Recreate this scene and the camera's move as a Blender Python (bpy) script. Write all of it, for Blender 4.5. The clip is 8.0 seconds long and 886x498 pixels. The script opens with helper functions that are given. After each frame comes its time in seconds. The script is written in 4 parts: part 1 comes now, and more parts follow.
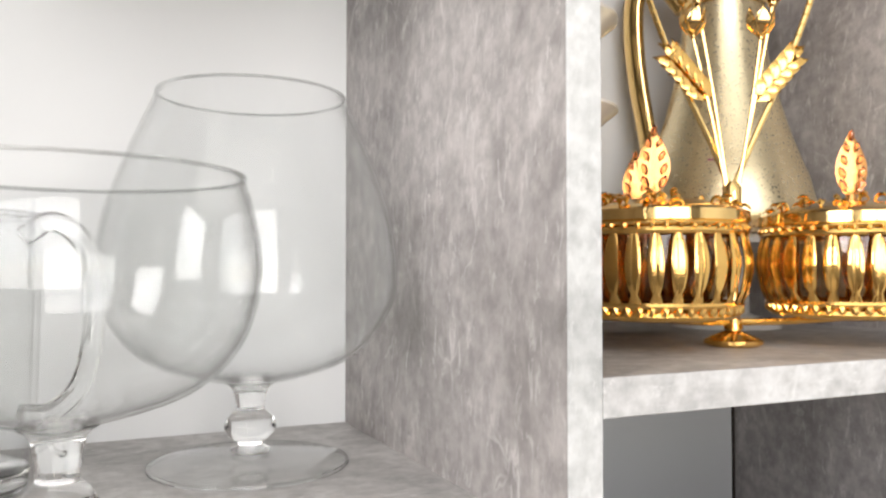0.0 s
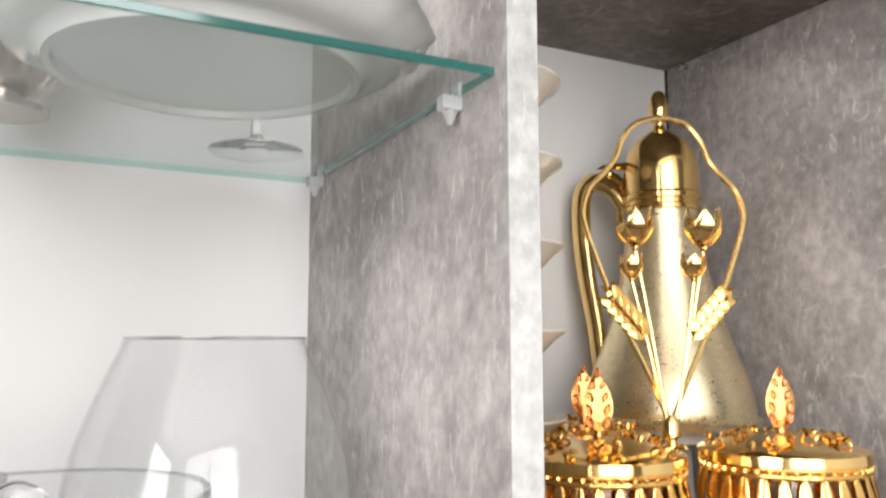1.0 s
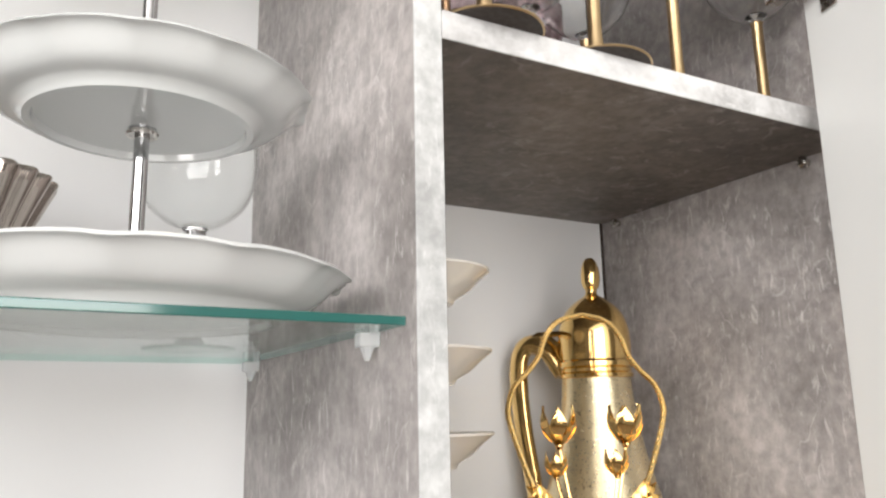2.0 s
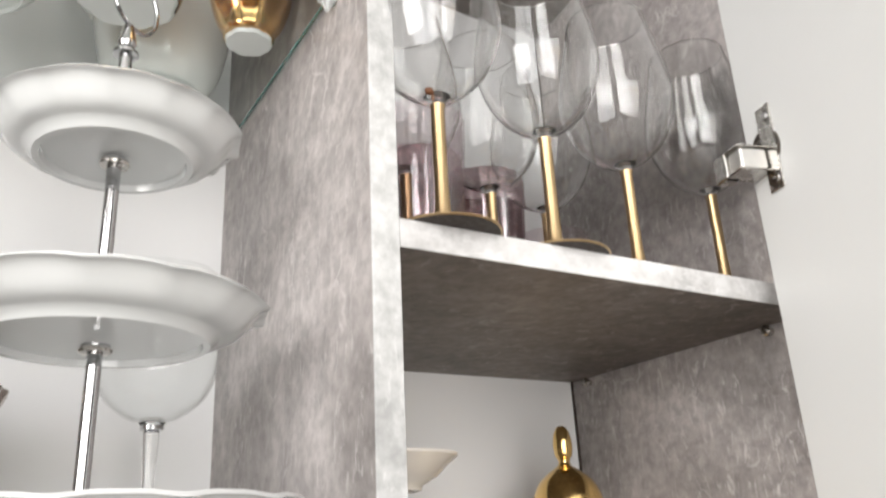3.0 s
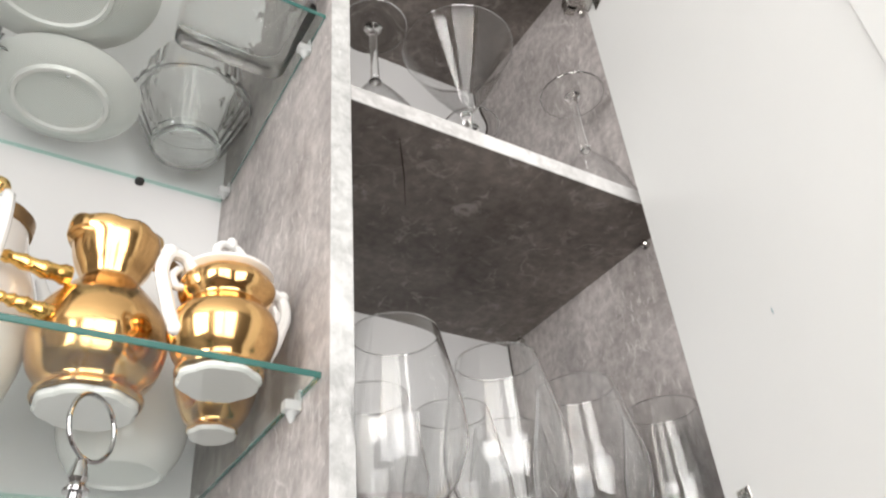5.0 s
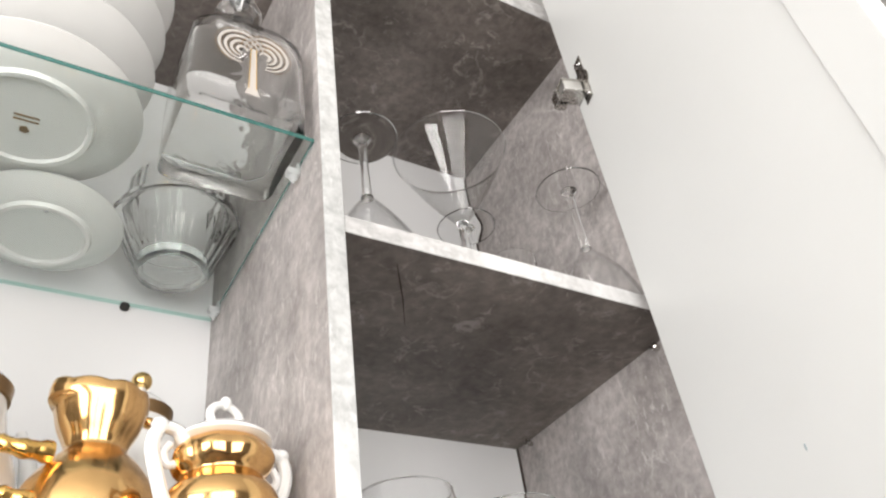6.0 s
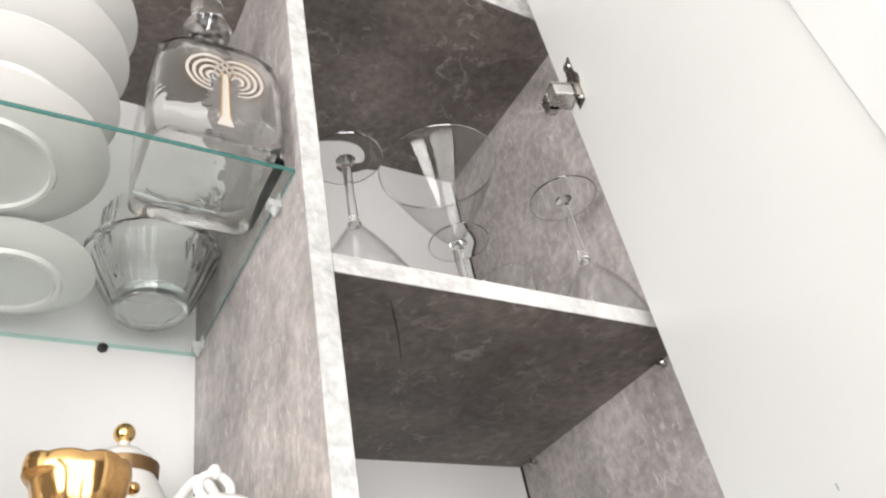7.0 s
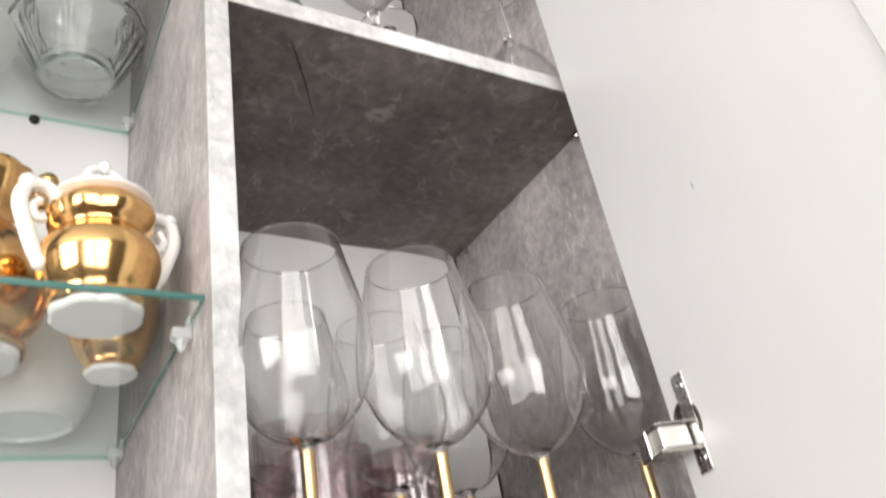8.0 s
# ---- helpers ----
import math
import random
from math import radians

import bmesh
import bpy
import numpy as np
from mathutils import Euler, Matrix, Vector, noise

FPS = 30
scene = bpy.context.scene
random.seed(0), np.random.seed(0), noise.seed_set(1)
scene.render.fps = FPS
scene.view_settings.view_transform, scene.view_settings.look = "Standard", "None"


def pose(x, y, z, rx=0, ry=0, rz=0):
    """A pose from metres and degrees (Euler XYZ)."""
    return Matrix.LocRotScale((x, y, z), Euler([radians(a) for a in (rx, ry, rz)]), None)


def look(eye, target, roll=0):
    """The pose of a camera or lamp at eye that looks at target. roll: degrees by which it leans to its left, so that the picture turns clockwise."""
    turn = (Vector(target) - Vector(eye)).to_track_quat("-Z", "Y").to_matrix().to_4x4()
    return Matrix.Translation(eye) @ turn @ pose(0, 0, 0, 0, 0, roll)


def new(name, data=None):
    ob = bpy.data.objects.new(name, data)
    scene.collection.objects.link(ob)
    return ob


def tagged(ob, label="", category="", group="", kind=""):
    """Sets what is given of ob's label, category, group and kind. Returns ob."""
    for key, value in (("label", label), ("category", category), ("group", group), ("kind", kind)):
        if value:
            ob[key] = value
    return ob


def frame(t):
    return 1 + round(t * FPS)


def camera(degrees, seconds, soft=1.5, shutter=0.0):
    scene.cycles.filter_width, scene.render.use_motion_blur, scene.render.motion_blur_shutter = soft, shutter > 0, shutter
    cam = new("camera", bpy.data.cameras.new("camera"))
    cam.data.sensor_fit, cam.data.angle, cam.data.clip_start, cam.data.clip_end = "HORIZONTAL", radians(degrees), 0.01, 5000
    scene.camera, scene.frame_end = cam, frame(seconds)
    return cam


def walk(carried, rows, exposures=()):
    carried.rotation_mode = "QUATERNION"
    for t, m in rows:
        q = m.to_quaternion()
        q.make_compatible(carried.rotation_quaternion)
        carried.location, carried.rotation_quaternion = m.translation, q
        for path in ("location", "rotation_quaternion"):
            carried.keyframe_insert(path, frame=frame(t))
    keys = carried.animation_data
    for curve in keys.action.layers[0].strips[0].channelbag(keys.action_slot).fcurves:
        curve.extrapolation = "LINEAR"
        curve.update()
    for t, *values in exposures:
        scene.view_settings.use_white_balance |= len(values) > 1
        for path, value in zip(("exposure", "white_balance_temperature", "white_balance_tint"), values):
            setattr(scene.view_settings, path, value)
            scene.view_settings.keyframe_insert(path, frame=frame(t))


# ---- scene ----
cam = camera(58.4, 8.0, soft=2.2, shutter=0.2)
PATH = [
    (0, (-0.21, -0.29, 1.457), (0.621, 1.529, 1.514), -0.0),
    (0.5, (-0.195, -0.298, 1.495), (0.676, 1.495, 1.649), 0.2),
    (1, (-0.222, -0.324, 1.561), (0.689, 1.44, 1.803), -0.1),
    (1.5, (-0.212, -0.353, 1.614), (0.728, 1.379, 1.957), -0.8),
    (2.8, (-0.207, -0.374, 1.69), (0.779, 1.256, 2.298), -2.3),
    (3, (-0.205, -0.38, 1.702), (0.78, 1.219, 2.39), -3.0),
    (3.5, (-0.204, -0.401, 1.737), (0.793, 1.131, 2.551), -4.0),
    (4, (-0.196, -0.403, 1.763), (0.797, 1.06, 2.698), -5.2),
    (4.5, (-0.206, -0.404, 1.8), (0.759, 0.998, 2.85), -5.3),
    (5, (-0.212, -0.432, 1.83), (0.704, 0.924, 2.979), -5.4),
    (6.5, (-0.227, -0.444, 1.949), (0.707, 0.823, 3.184), -11.2),
    (7, (-0.22, -0.437, 1.97), (0.739, 0.851, 3.163), -12.5),
    (7.5, (-0.175, -0.445, 1.926), (0.808, 0.885, 3.051), -13.0),
    (8, (-0.136, -0.422, 1.83), (0.847, 1.008, 2.824), -11.1),
]
walk(cam, [(t, look(eye, target, roll)) for t, eye, target, roll in PATH], exposures=[(0.0, -0.06), (5.0, -0.04), (6.5, 0.05), (7.3, 0.08), (8.0, -0.02)])

# ---- world and light ----
world = bpy.data.worlds.new("sky")
scene.world = world
scene.cycles.transparent_max_bounces, scene.cycles.transmission_bounces, scene.cycles.max_bounces = 40, 24, 24
world.use_nodes = True
wn = world.node_tree.nodes
sky = wn.new("ShaderNodeTexSky")
sky.sky_type, sky.sun_disc, sky.sun_elevation, sky.sun_rotation = "NISHITA", False, radians(35), radians(170)
wn["Background"].inputs[1].default_value = 0.1
world.node_tree.links.new(sky.outputs[0], wn["Background"].inputs[0])

ROOM = (-2.3, 2.3, -2.2, 0.3215, 0.0, 3.0)          # x0 x1 y0 y1 z0 z1
WIN = (-1.70, 0.25, 0.80, 2.92)                   # the window behind the camera: x0 x1 z0 z1


def area_light(name, m, w, h, watts, colour):
    lamp = bpy.data.lights.new(name, "AREA")
    lamp.shape, lamp.size, lamp.size_y, lamp.energy, lamp.color = "RECTANGLE", w, h, watts, colour
    ob = new(name, lamp)
    ob.matrix_world = m
    return ob


for wx0, wx1 in ((WIN[0] + 0.05, -0.78), (-0.70, WIN[1] - 0.05)):       # two leaves
    area_light("window_daylight", pose((wx0 + wx1) / 2, ROOM[2] + 0.02, (WIN[2] + WIN[3]) / 2, 90, 0, 0), wx1 - wx0, WIN[3] - WIN[2] - 0.1, 31.0, (1.0, 0.968, 0.945))
area_light("side_window_daylight", pose(ROOM[0] + 0.02, -1.20, 2.10, 90, 0, -90), 1.4, 1.4, 68.0, (1.0, 0.970, 0.948))


# ---- materials ----
def material(name):
    mat = bpy.data.materials.new(name)
    mat.use_nodes = True
    nt = mat.node_tree
    return mat, nt, nt.nodes["Principled BSDF"]


def noise_tex(nt, coord, scale, detail=4, rough=0.55, stretch=(1, 1, 1), distort=0.0):
    mp = nt.nodes.new("ShaderNodeMapping")
    mp.inputs["Scale"].default_value = stretch
    nt.links.new(coord, mp.inputs["Vector"])
    tex = nt.nodes.new("ShaderNodeTexNoise")
    tex.inputs["Scale"].default_value, tex.inputs["Detail"].default_value = scale, detail
    tex.inputs["Roughness"].default_value, tex.inputs["Distortion"].default_value = rough, distort
    nt.links.new(mp.outputs[0], tex.inputs["Vector"])
    return tex.outputs["Fac"]


def ramp(nt, fac, stops):
    r = nt.nodes.new("ShaderNodeValToRGB")
    while len(r.color_ramp.elements) < len(stops):
        r.color_ramp.elements.new(0.5)
    for e, (pos, col) in zip(r.color_ramp.elements, stops):
        e.position, e.color = pos, (*col, 1)
    nt.links.new(fac, r.inputs[0])
    return r.outputs[0]


def mix(nt, kind, fac, a, b):
    m = nt.nodes.new("ShaderNodeMix")
    m.data_type, m.blend_type = "RGBA", kind
    for sock, v in ((m.inputs[0], fac), (m.inputs[6], a), (m.inputs[7], b)):
        if hasattr(v, "is_output"):
            nt.links.new(v, sock)
        else:
            sock.default_value = v if isinstance(v, (int, float)) else (*v, 1)
    return m.outputs[2]


def coords(nt):
    return nt.nodes.new("ShaderNodeTexCoord").outputs["Object"]


def bump(nt, bsdf, height, strength, distance):
    b = nt.nodes.new("ShaderNodeBump")
    b.inputs["Strength"].default_value, b.inputs["Distance"].default_value = strength, distance
    nt.links.new(height, b.inputs["Height"])
    nt.links.new(b.outputs[0], bsdf.inputs["Normal"])


def scratches(nt, co, along):
    """Thin broken pale lines: the borders of warped cells, kept only in some patches."""
    warp = nt.nodes.new("ShaderNodeTexNoise")
    warp.inputs["Scale"].default_value, warp.inputs["Detail"].default_value = 14.0, 4
    nt.links.new(co, warp.inputs["Vector"])
    bent = mix(nt, "LINEAR_LIGHT", 0.045, co, warp.outputs["Color"])
    mp = nt.nodes.new("ShaderNodeMapping")
    mp.inputs["Scale"].default_value = tuple(9 if a else 21 for a in along)
    nt.links.new(bent, mp.inputs["Vector"])
    vor = nt.nodes.new("ShaderNodeTexVoronoi")
    vor.feature = "DISTANCE_TO_EDGE"
    vor.inputs["Scale"].default_value = 1.0
    nt.links.new(mp.outputs[0], vor.inputs["Vector"])
    line = ramp(nt, vor.outputs["Distance"], [(0.004, (0.42,) * 3), (0.024, (0, 0, 0))])
    keep = ramp(nt, noise_tex(nt, co, 19.0, 4, 0.6), [(0.50, (0, 0, 0)), (0.66, (1, 1, 1))])
    return mix(nt, "MULTIPLY", 1.0, line, keep)


def laminate(name, dark, light, streak, along):
    """Concrete-look laminate: clouds, fine brushed streaks along one axis, pale scratches."""
    mat, nt, bsdf = material(name)
    co = coords(nt)
    clouds = noise_tex(nt, co, 7.0, 8, 0.68, distort=0.5)
    fine = noise_tex(nt, co, 1.0, 4, 0.6, stretch=tuple(60 if a else 120 for a in along))
    marks = noise_tex(nt, co, 1.0, 5, 0.72, stretch=tuple(48 if a else 150 for a in along), distort=0.6)
    patches = noise_tex(nt, co, 4.2, 3, 0.5, distort=0.9)
    specks = noise_tex(nt, co, 85.0, 3, 0.6)
    base = ramp(nt, clouds, [(0.30, dark), (0.52, tuple((a + b) / 2 for a, b in zip(dark, light))), (0.72, light)])
    base = mix(nt, "OVERLAY", 0.55, base, ramp(nt, patches, [(0.35, (0.34, 0.34, 0.34)), (0.65, (0.66, 0.66, 0.66))]))
    base = mix(nt, "OVERLAY", 0.13, base, ramp(nt, fine, [(0.3, (0.25, 0.25, 0.25)), (0.7, (0.75, 0.75, 0.75))]))
    base = mix(nt, "OVERLAY", 0.42, base, ramp(nt, specks, [(0.35, (0.3, 0.3, 0.3)), (0.65, (0.7, 0.7, 0.7))]))
    flecks = ramp(nt, marks, [(0.55, (0, 0, 0)), (0.63, (0.50, 0.50, 0.50)), (0.76, (0.80, 0.80, 0.80))])
    where = ramp(nt, noise_tex(nt, co, 13.0, 5, 0.65, distort=0.8), [(0.37, (0.08,) * 3), (0.58, (0.95,) * 3)])
    base = mix(nt, "MIX", mix(nt, "MULTIPLY", 1.0, flecks, where), base, streak)
    base = mix(nt, "MIX", scratches(nt, co, along), base, streak)
    nt.links.new(base, bsdf.inputs["Base Color"])
    rr = ramp(nt, marks, [(0.3, (0.42,) * 3), (0.7, (0.6,) * 3)])
    nt.links.new(rr, bsdf.inputs["Roughness"])
    bsdf.inputs["Specular IOR Level"].default_value = 0.35
    bump(nt, bsdf, fine, 0.12, 0.0006)
    return mat


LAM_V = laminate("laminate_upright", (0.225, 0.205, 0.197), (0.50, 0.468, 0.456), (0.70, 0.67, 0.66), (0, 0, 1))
# Same laminate, browner and darker: the shade of the undersides is in its colour.
LAM_H_SHADED = laminate("laminate_level_shaded", (0.098, 0.083, 0.073), (0.232, 0.204, 0.186), (0.42, 0.39, 0.365), (1, 1, 0))
# Same laminate again, with the light that falls on shelf tops painted in.
LAM_F_LIT = laminate("laminate_floor_lit", (0.33, 0.315, 0.305), (0.60, 0.58, 0.565), (0.72, 0.70, 0.69), (1, 0, 0))
# Front faces catch the window; part of that brightness is put into these colours.
EDGE_V_LIT = laminate("edge_band_upright_lit", (0.40, 0.405, 0.40), (0.60, 0.605, 0.60), (0.68, 0.68, 0.675), (0, 0, 1))
EDGE_H_LIT = laminate("edge_band_level_lit", (0.40, 0.395, 0.39), (0.66, 0.655, 0.65), (0.74, 0.735, 0.73), (1, 0, 0))


def paint(name, colour, rough, mottle=0.03, coat=0.0, bumps=0.0):
    mat, nt, bsdf = material(name)
    co = coords(nt)
    n = noise_tex(nt, co, 9.0, 5)
    lo = tuple(max(c * (1 - mottle), 0) for c in colour)
    nt.links.new(ramp(nt, n, [(0.35, lo), (0.65, colour)]), bsdf.inputs["Base Color"])
    fine = noise_tex(nt, co, 260.0, 2)
    nt.links.new(ramp(nt, fine, [(0.3, (rough * 0.85,) * 3), (0.7, (min(rough * 1.15, 1),) * 3)]), bsdf.inputs["Roughness"])
    bsdf.inputs["Coat Weight"].default_value = coat
    bsdf.inputs["Coat Roughness"].default_value = 0.05
    if bumps:
        bump(nt, bsdf, fine, bumps, 0.0005)
    return mat


BACK_WHITE = paint("white_back_board", (0.74, 0.745, 0.75), 0.45, 0.02)
DOOR_WHITE = paint("white_satin_door", (0.755, 0.765, 0.755), 0.35, 0.015, 0.1)
PORCELAIN = paint("white_porcelain", (0.80, 0.80, 0.785), 0.16, 0.02, 0.5)
# White porcelain with the backlit stand's grey shading mixed into its colour.
STAND_SHADED = paint("shaded_white_porcelain", (0.66, 0.675, 0.67), 0.16, 0.02, 0.5)
CREAM = paint("ivory_porcelain", (0.74, 0.70, 0.64), 0.2, 0.03, 0.4)
WALL = paint("painted_wall", (0.34, 0.325, 0.31), 0.8, 0.04, 0, 0.2)
WALL_DARK = paint("taupe_wall", (0.26, 0.23, 0.20), 0.8, 0.06, 0, 0.2)
CEIL = paint("painted_ceiling", (0.82, 0.815, 0.80), 0.85, 0.03)
FLOOR = paint("brown_floor_boards", (0.14, 0.095, 0.065), 0.45, 0.35)
BLACK = paint("black_rubber", (0.02, 0.02, 0.02), 0.6, 0.1)
PALM_CREAM = paint("cream_enamel", (0.50, 0.465, 0.43), 0.4, 0.06)
PINK_INK = paint("magenta_print", (0.62, 0.08, 0.30), 0.4, 0.05)
TEAL_INK = paint("grey_blue_print", (0.38, 0.45, 0.47), 0.4, 0.05)
GAP = paint("dark_brown_gap", (0.035, 0.024, 0.018), 0.8, 0.1)
FOOT_DARK = paint("dark_brown_foot_underside", (0.030, 0.020, 0.014), 0.65, 0.2)
RUST = paint("brown_glue_spot", (0.16, 0.06, 0.02), 0.5, 0.3)


def metal(name, colour, rough, grain=0.0, scale=120.0, stretch=(1, 1, 1), tone=0.15):
    mat, nt, bsdf = material(name)
    co = coords(nt)
    n = noise_tex(nt, co, 22.0, 5)
    nt.links.new(ramp(nt, n, [(0.3, tuple(c * (1 - tone) for c in colour)), (0.7, colour)]), bsdf.inputs["Base Color"])
    bsdf.inputs["Metallic"].default_value = 1.0
    g = noise_tex(nt, co, scale, 3, stretch=stretch)
    nt.links.new(ramp(nt, g, [(0.3, (rough * 0.7,) * 3), (0.7, (rough * 1.3,) * 3)]), bsdf.inputs["Roughness"])
    if grain:
        bump(nt, bsdf, g, grain, 0.0006)
    return mat


GOLD = metal("polished_gold", (1.0, 0.70, 0.29), 0.12, 0.05, 90)
GOLD_CAST = metal("cast_gold", (1.0, 0.63, 0.20), 0.17, 0.35, 220)
GOLD_SATIN = metal("hammered_satin_gold", (1.0, 0.86, 0.57), 0.32, 0.10, 420, tone=0.08)
GOLD_LUSTRE = metal("gold_lustre_glaze", (0.86, 0.54, 0.23), 0.15, 0.10, 45)
GOLD_STEM = metal("brushed_gold_stem", (0.56, 0.41, 0.23), 0.36, 0.2, 200, (1, 1, 0.05))
BRONZE_BAND = metal("dull_gold_band", (0.34, 0.22, 0.11), 0.34)
CHROME = metal("chrome", (0.58, 0.58, 0.585), 0.08)
STEEL = metal("nickel_steel", (0.62, 0.60, 0.57), 0.24, 0.1, 200)
DARK_STEEL = metal("dark_steel", (0.20, 0.18, 0.16), 0.35)
SILVER = metal("fluted_silver", (0.62, 0.55, 0.50), 0.2)


def thin_glass(name, tint, gloss=0.02, edge=0.62, base=0.05):
    """Thin clear glass: light passes straight on, with the mirror's share by Fresnel."""
    mat, nt, bsdf = material(name)
    nt.nodes.remove(bsdf)
    tr, gl = nt.nodes.new("ShaderNodeBsdfTransparent"), nt.nodes.new("ShaderNodeBsdfGlossy")
    lw, mx = nt.nodes.new("ShaderNodeLayerWeight"), nt.nodes.new("ShaderNodeMixShader")
    lw.inputs["Blend"].default_value = 0.5
    pw, sc = nt.nodes.new("ShaderNodeMath"), nt.nodes.new("ShaderNodeMath")
    pw.operation, sc.operation = "POWER", "MULTIPLY_ADD"
    pw.inputs[1].default_value, sc.inputs[1].default_value, sc.inputs[2].default_value = 5.0, edge, base
    nt.links.new(lw.outputs["Facing"], pw.inputs[0])
    nt.links.new(pw.outputs[0], sc.inputs[0])
    tr.inputs[0].default_value = (*tint, 1)
    gl.inputs["Roughness"].default_value = gloss
    nt.links.new(sc.outputs[0], mx.inputs[0])
    nt.links.new(tr.outputs[0], mx.inputs[1])
    nt.links.new(gl.outputs[0], mx.inputs[2])
    nt.links.new(mx.outputs[0], nt.nodes["Material Output"].inputs[0])
    return mat


def solid_glass(name, tint, rough=0.0, ior=1.47):
    mat, nt, bsdf = material(name)
    bsdf.inputs["Base Color"].default_value = (*tint, 1)
    bsdf.inputs["Transmission Weight"].default_value = 1.0
    bsdf.inputs["Roughness"].default_value = rough
    bsdf.inputs["IOR"].default_value = ior
    return mat


THIN = solid_glass("thin_clear_glass", (0.995, 0.998, 0.997), 0.0, 1.45)
CLEAR = solid_glass("bright_thin_glass", (0.995, 0.998, 0.997), 0.0, 1.5)
PANE = thin_glass("shelf_pane_glass", (0.945, 0.970, 0.960), 0.01, 0.55, 0.04)
THICK = solid_glass("thick_clear_glass", (0.995, 1.0, 0.998))
CONE = thin_glass("thin_cone_glass", (0.996, 0.997, 0.997), 0.02, 0.75, 0.035)
BOWL = thin_glass("thin_blown_glass", (0.993, 0.996, 0.995), 0.01, 0.95, 0.032)
RIM = thin_glass("polished_glass_rim", (0.96, 0.97, 0.97), 0.06, 0.6, 0.28)
CRYSTAL = solid_glass("pale_rose_crystal", (0.88, 0.58, 0.44), 0.03, 1.6)
ROSE_GLASS = thin_glass("rose_tinted_glass", (0.965, 0.925, 0.935), 0.02, 0.9, 0.09)
PLUM_GLASS = thin_glass("plum_tinted_glass", (0.80, 0.69, 0.71), 0.03, 0.9, 0.20)
GREEN_EDGE, _nt, _b = material("green_glass_edge")
_b.inputs["Base Color"].default_value = (0.025, 0.125, 0.110, 1)
_b.inputs["Roughness"].default_value = 0.10
_b.inputs["Specular IOR Level"].default_value = 1.0
_b.inputs["Coat Weight"].default_value = 0.25
_b.inputs["Transmission Weight"].default_value = 0.1
PALE_EDGE = thin_glass("pale_green_glass_edge", (0.58, 0.84, 0.78), 0.05, 0.5)


# ---- building helpers ----
def part(name, bm, mat, parent=None, label="", smooth=False, sharp=35):
    me = bpy.data.meshes.new(name)
    bmesh.ops.recalc_face_normals(bm, faces=bm.faces)
    bm.to_mesh(me)
    bm.free()
    for m in (mat if isinstance(mat, (list, tuple)) else (mat,)):
        me.materials.append(m)
    if smooth:
        for p in me.polygons:
            p.use_smooth = True
        me.set_sharp_from_angle(angle=radians(sharp))
    ob = new(name, me)
    ob.parent = parent
    if label:
        ob["label"] = label
    return ob


def thing(name, x, y, z, label, category, group="", rz=0.0):
    ob = new(name)
    ob.empty_display_size = 0.02
    ob.matrix_world = pose(x, y, z, 0, 0, rz)
    return tagged(ob, label, category, group)


def boxed(x0, x1, y0, y1, z0, z1, bevel=0.0, seg=1, bm=None):
    own = bmesh.new()
    bmesh.ops.create_cube(own, size=1, matrix=Matrix.Translation(((x0 + x1) / 2, (y0 + y1) / 2, (z0 + z1) / 2)) @ Matrix.Diagonal((x1 - x0, y1 - y0, z1 - z0, 1)))
    if bevel:
        bmesh.ops.bevel(own, geom=own.edges[:], offset=bevel, segments=seg, affect="EDGES", profile=0.5)
    return own if bm is None else join(bm, own)


def join(bm, *others):
    for o in others:
        me = bpy.data.meshes.new("tmp")
        o.to_mesh(me)
        o.free()
        bm.from_mesh(me)
        bpy.data.meshes.remove(me)
    return bm


def moved(bm, m):
    bm.transform(m)
    return bm


def lathe(profile, seg=48, wave=None, centre=(0, 0, 0), fine=1):
    """A turned solid or shell from (radius, height) pairs; wave(angle, i, r, z) may return a changed (r, z)."""
    if fine > 1:
        profile = smooth_line(profile, fine)
    bm = bmesh.new()
    rings = []
    for i, (r, z) in enumerate(profile):
        if r < 1e-5:
            rings.append([bm.verts.new((centre[0], centre[1], centre[2] + z))])
            continue
        ring = []
        for k in range(seg):
            a = 2 * math.pi * k / seg
            rr, zz = wave(a, i / max(len(profile) - 1, 1), r, z) if wave else (r, z)
            ring.append(bm.verts.new((centre[0] + rr * math.cos(a), centre[1] + rr * math.sin(a), centre[2] + zz)))
        rings.append(ring)
    for a, b in zip(rings, rings[1:]):
        for k in range(seg):
            q = [a[k % len(a)], a[(k + 1) % len(a)], b[(k + 1) % len(b)], b[k % len(b)]]
            q = [v for n, v in enumerate(q) if v not in q[:n]]
            if len(q) > 2:
                bm.faces.new(q)
    return bm


def smooth_line(pts, n):
    """Catmull-Rom through points of any dimension, n steps a span."""
    pts = [np.array(p, float) for p in pts]
    ext = [2 * pts[0] - pts[1]] + pts + [2 * pts[-1] - pts[-2]]
    out = []
    for i in range(1, len(ext) - 2):
        p0, p1, p2, p3 = ext[i - 1:i + 3]
        for k in range(n):
            t = k / n
            out.append(0.5 * (2 * p1 + (p2 - p0) * t + (2 * p0 - 5 * p1 + 4 * p2 - p3) * t * t + (3 * p1 - p0 - 3 * p2 + p3) * t ** 3))
    out.append(pts[-1])
    return [tuple(p) for p in out]


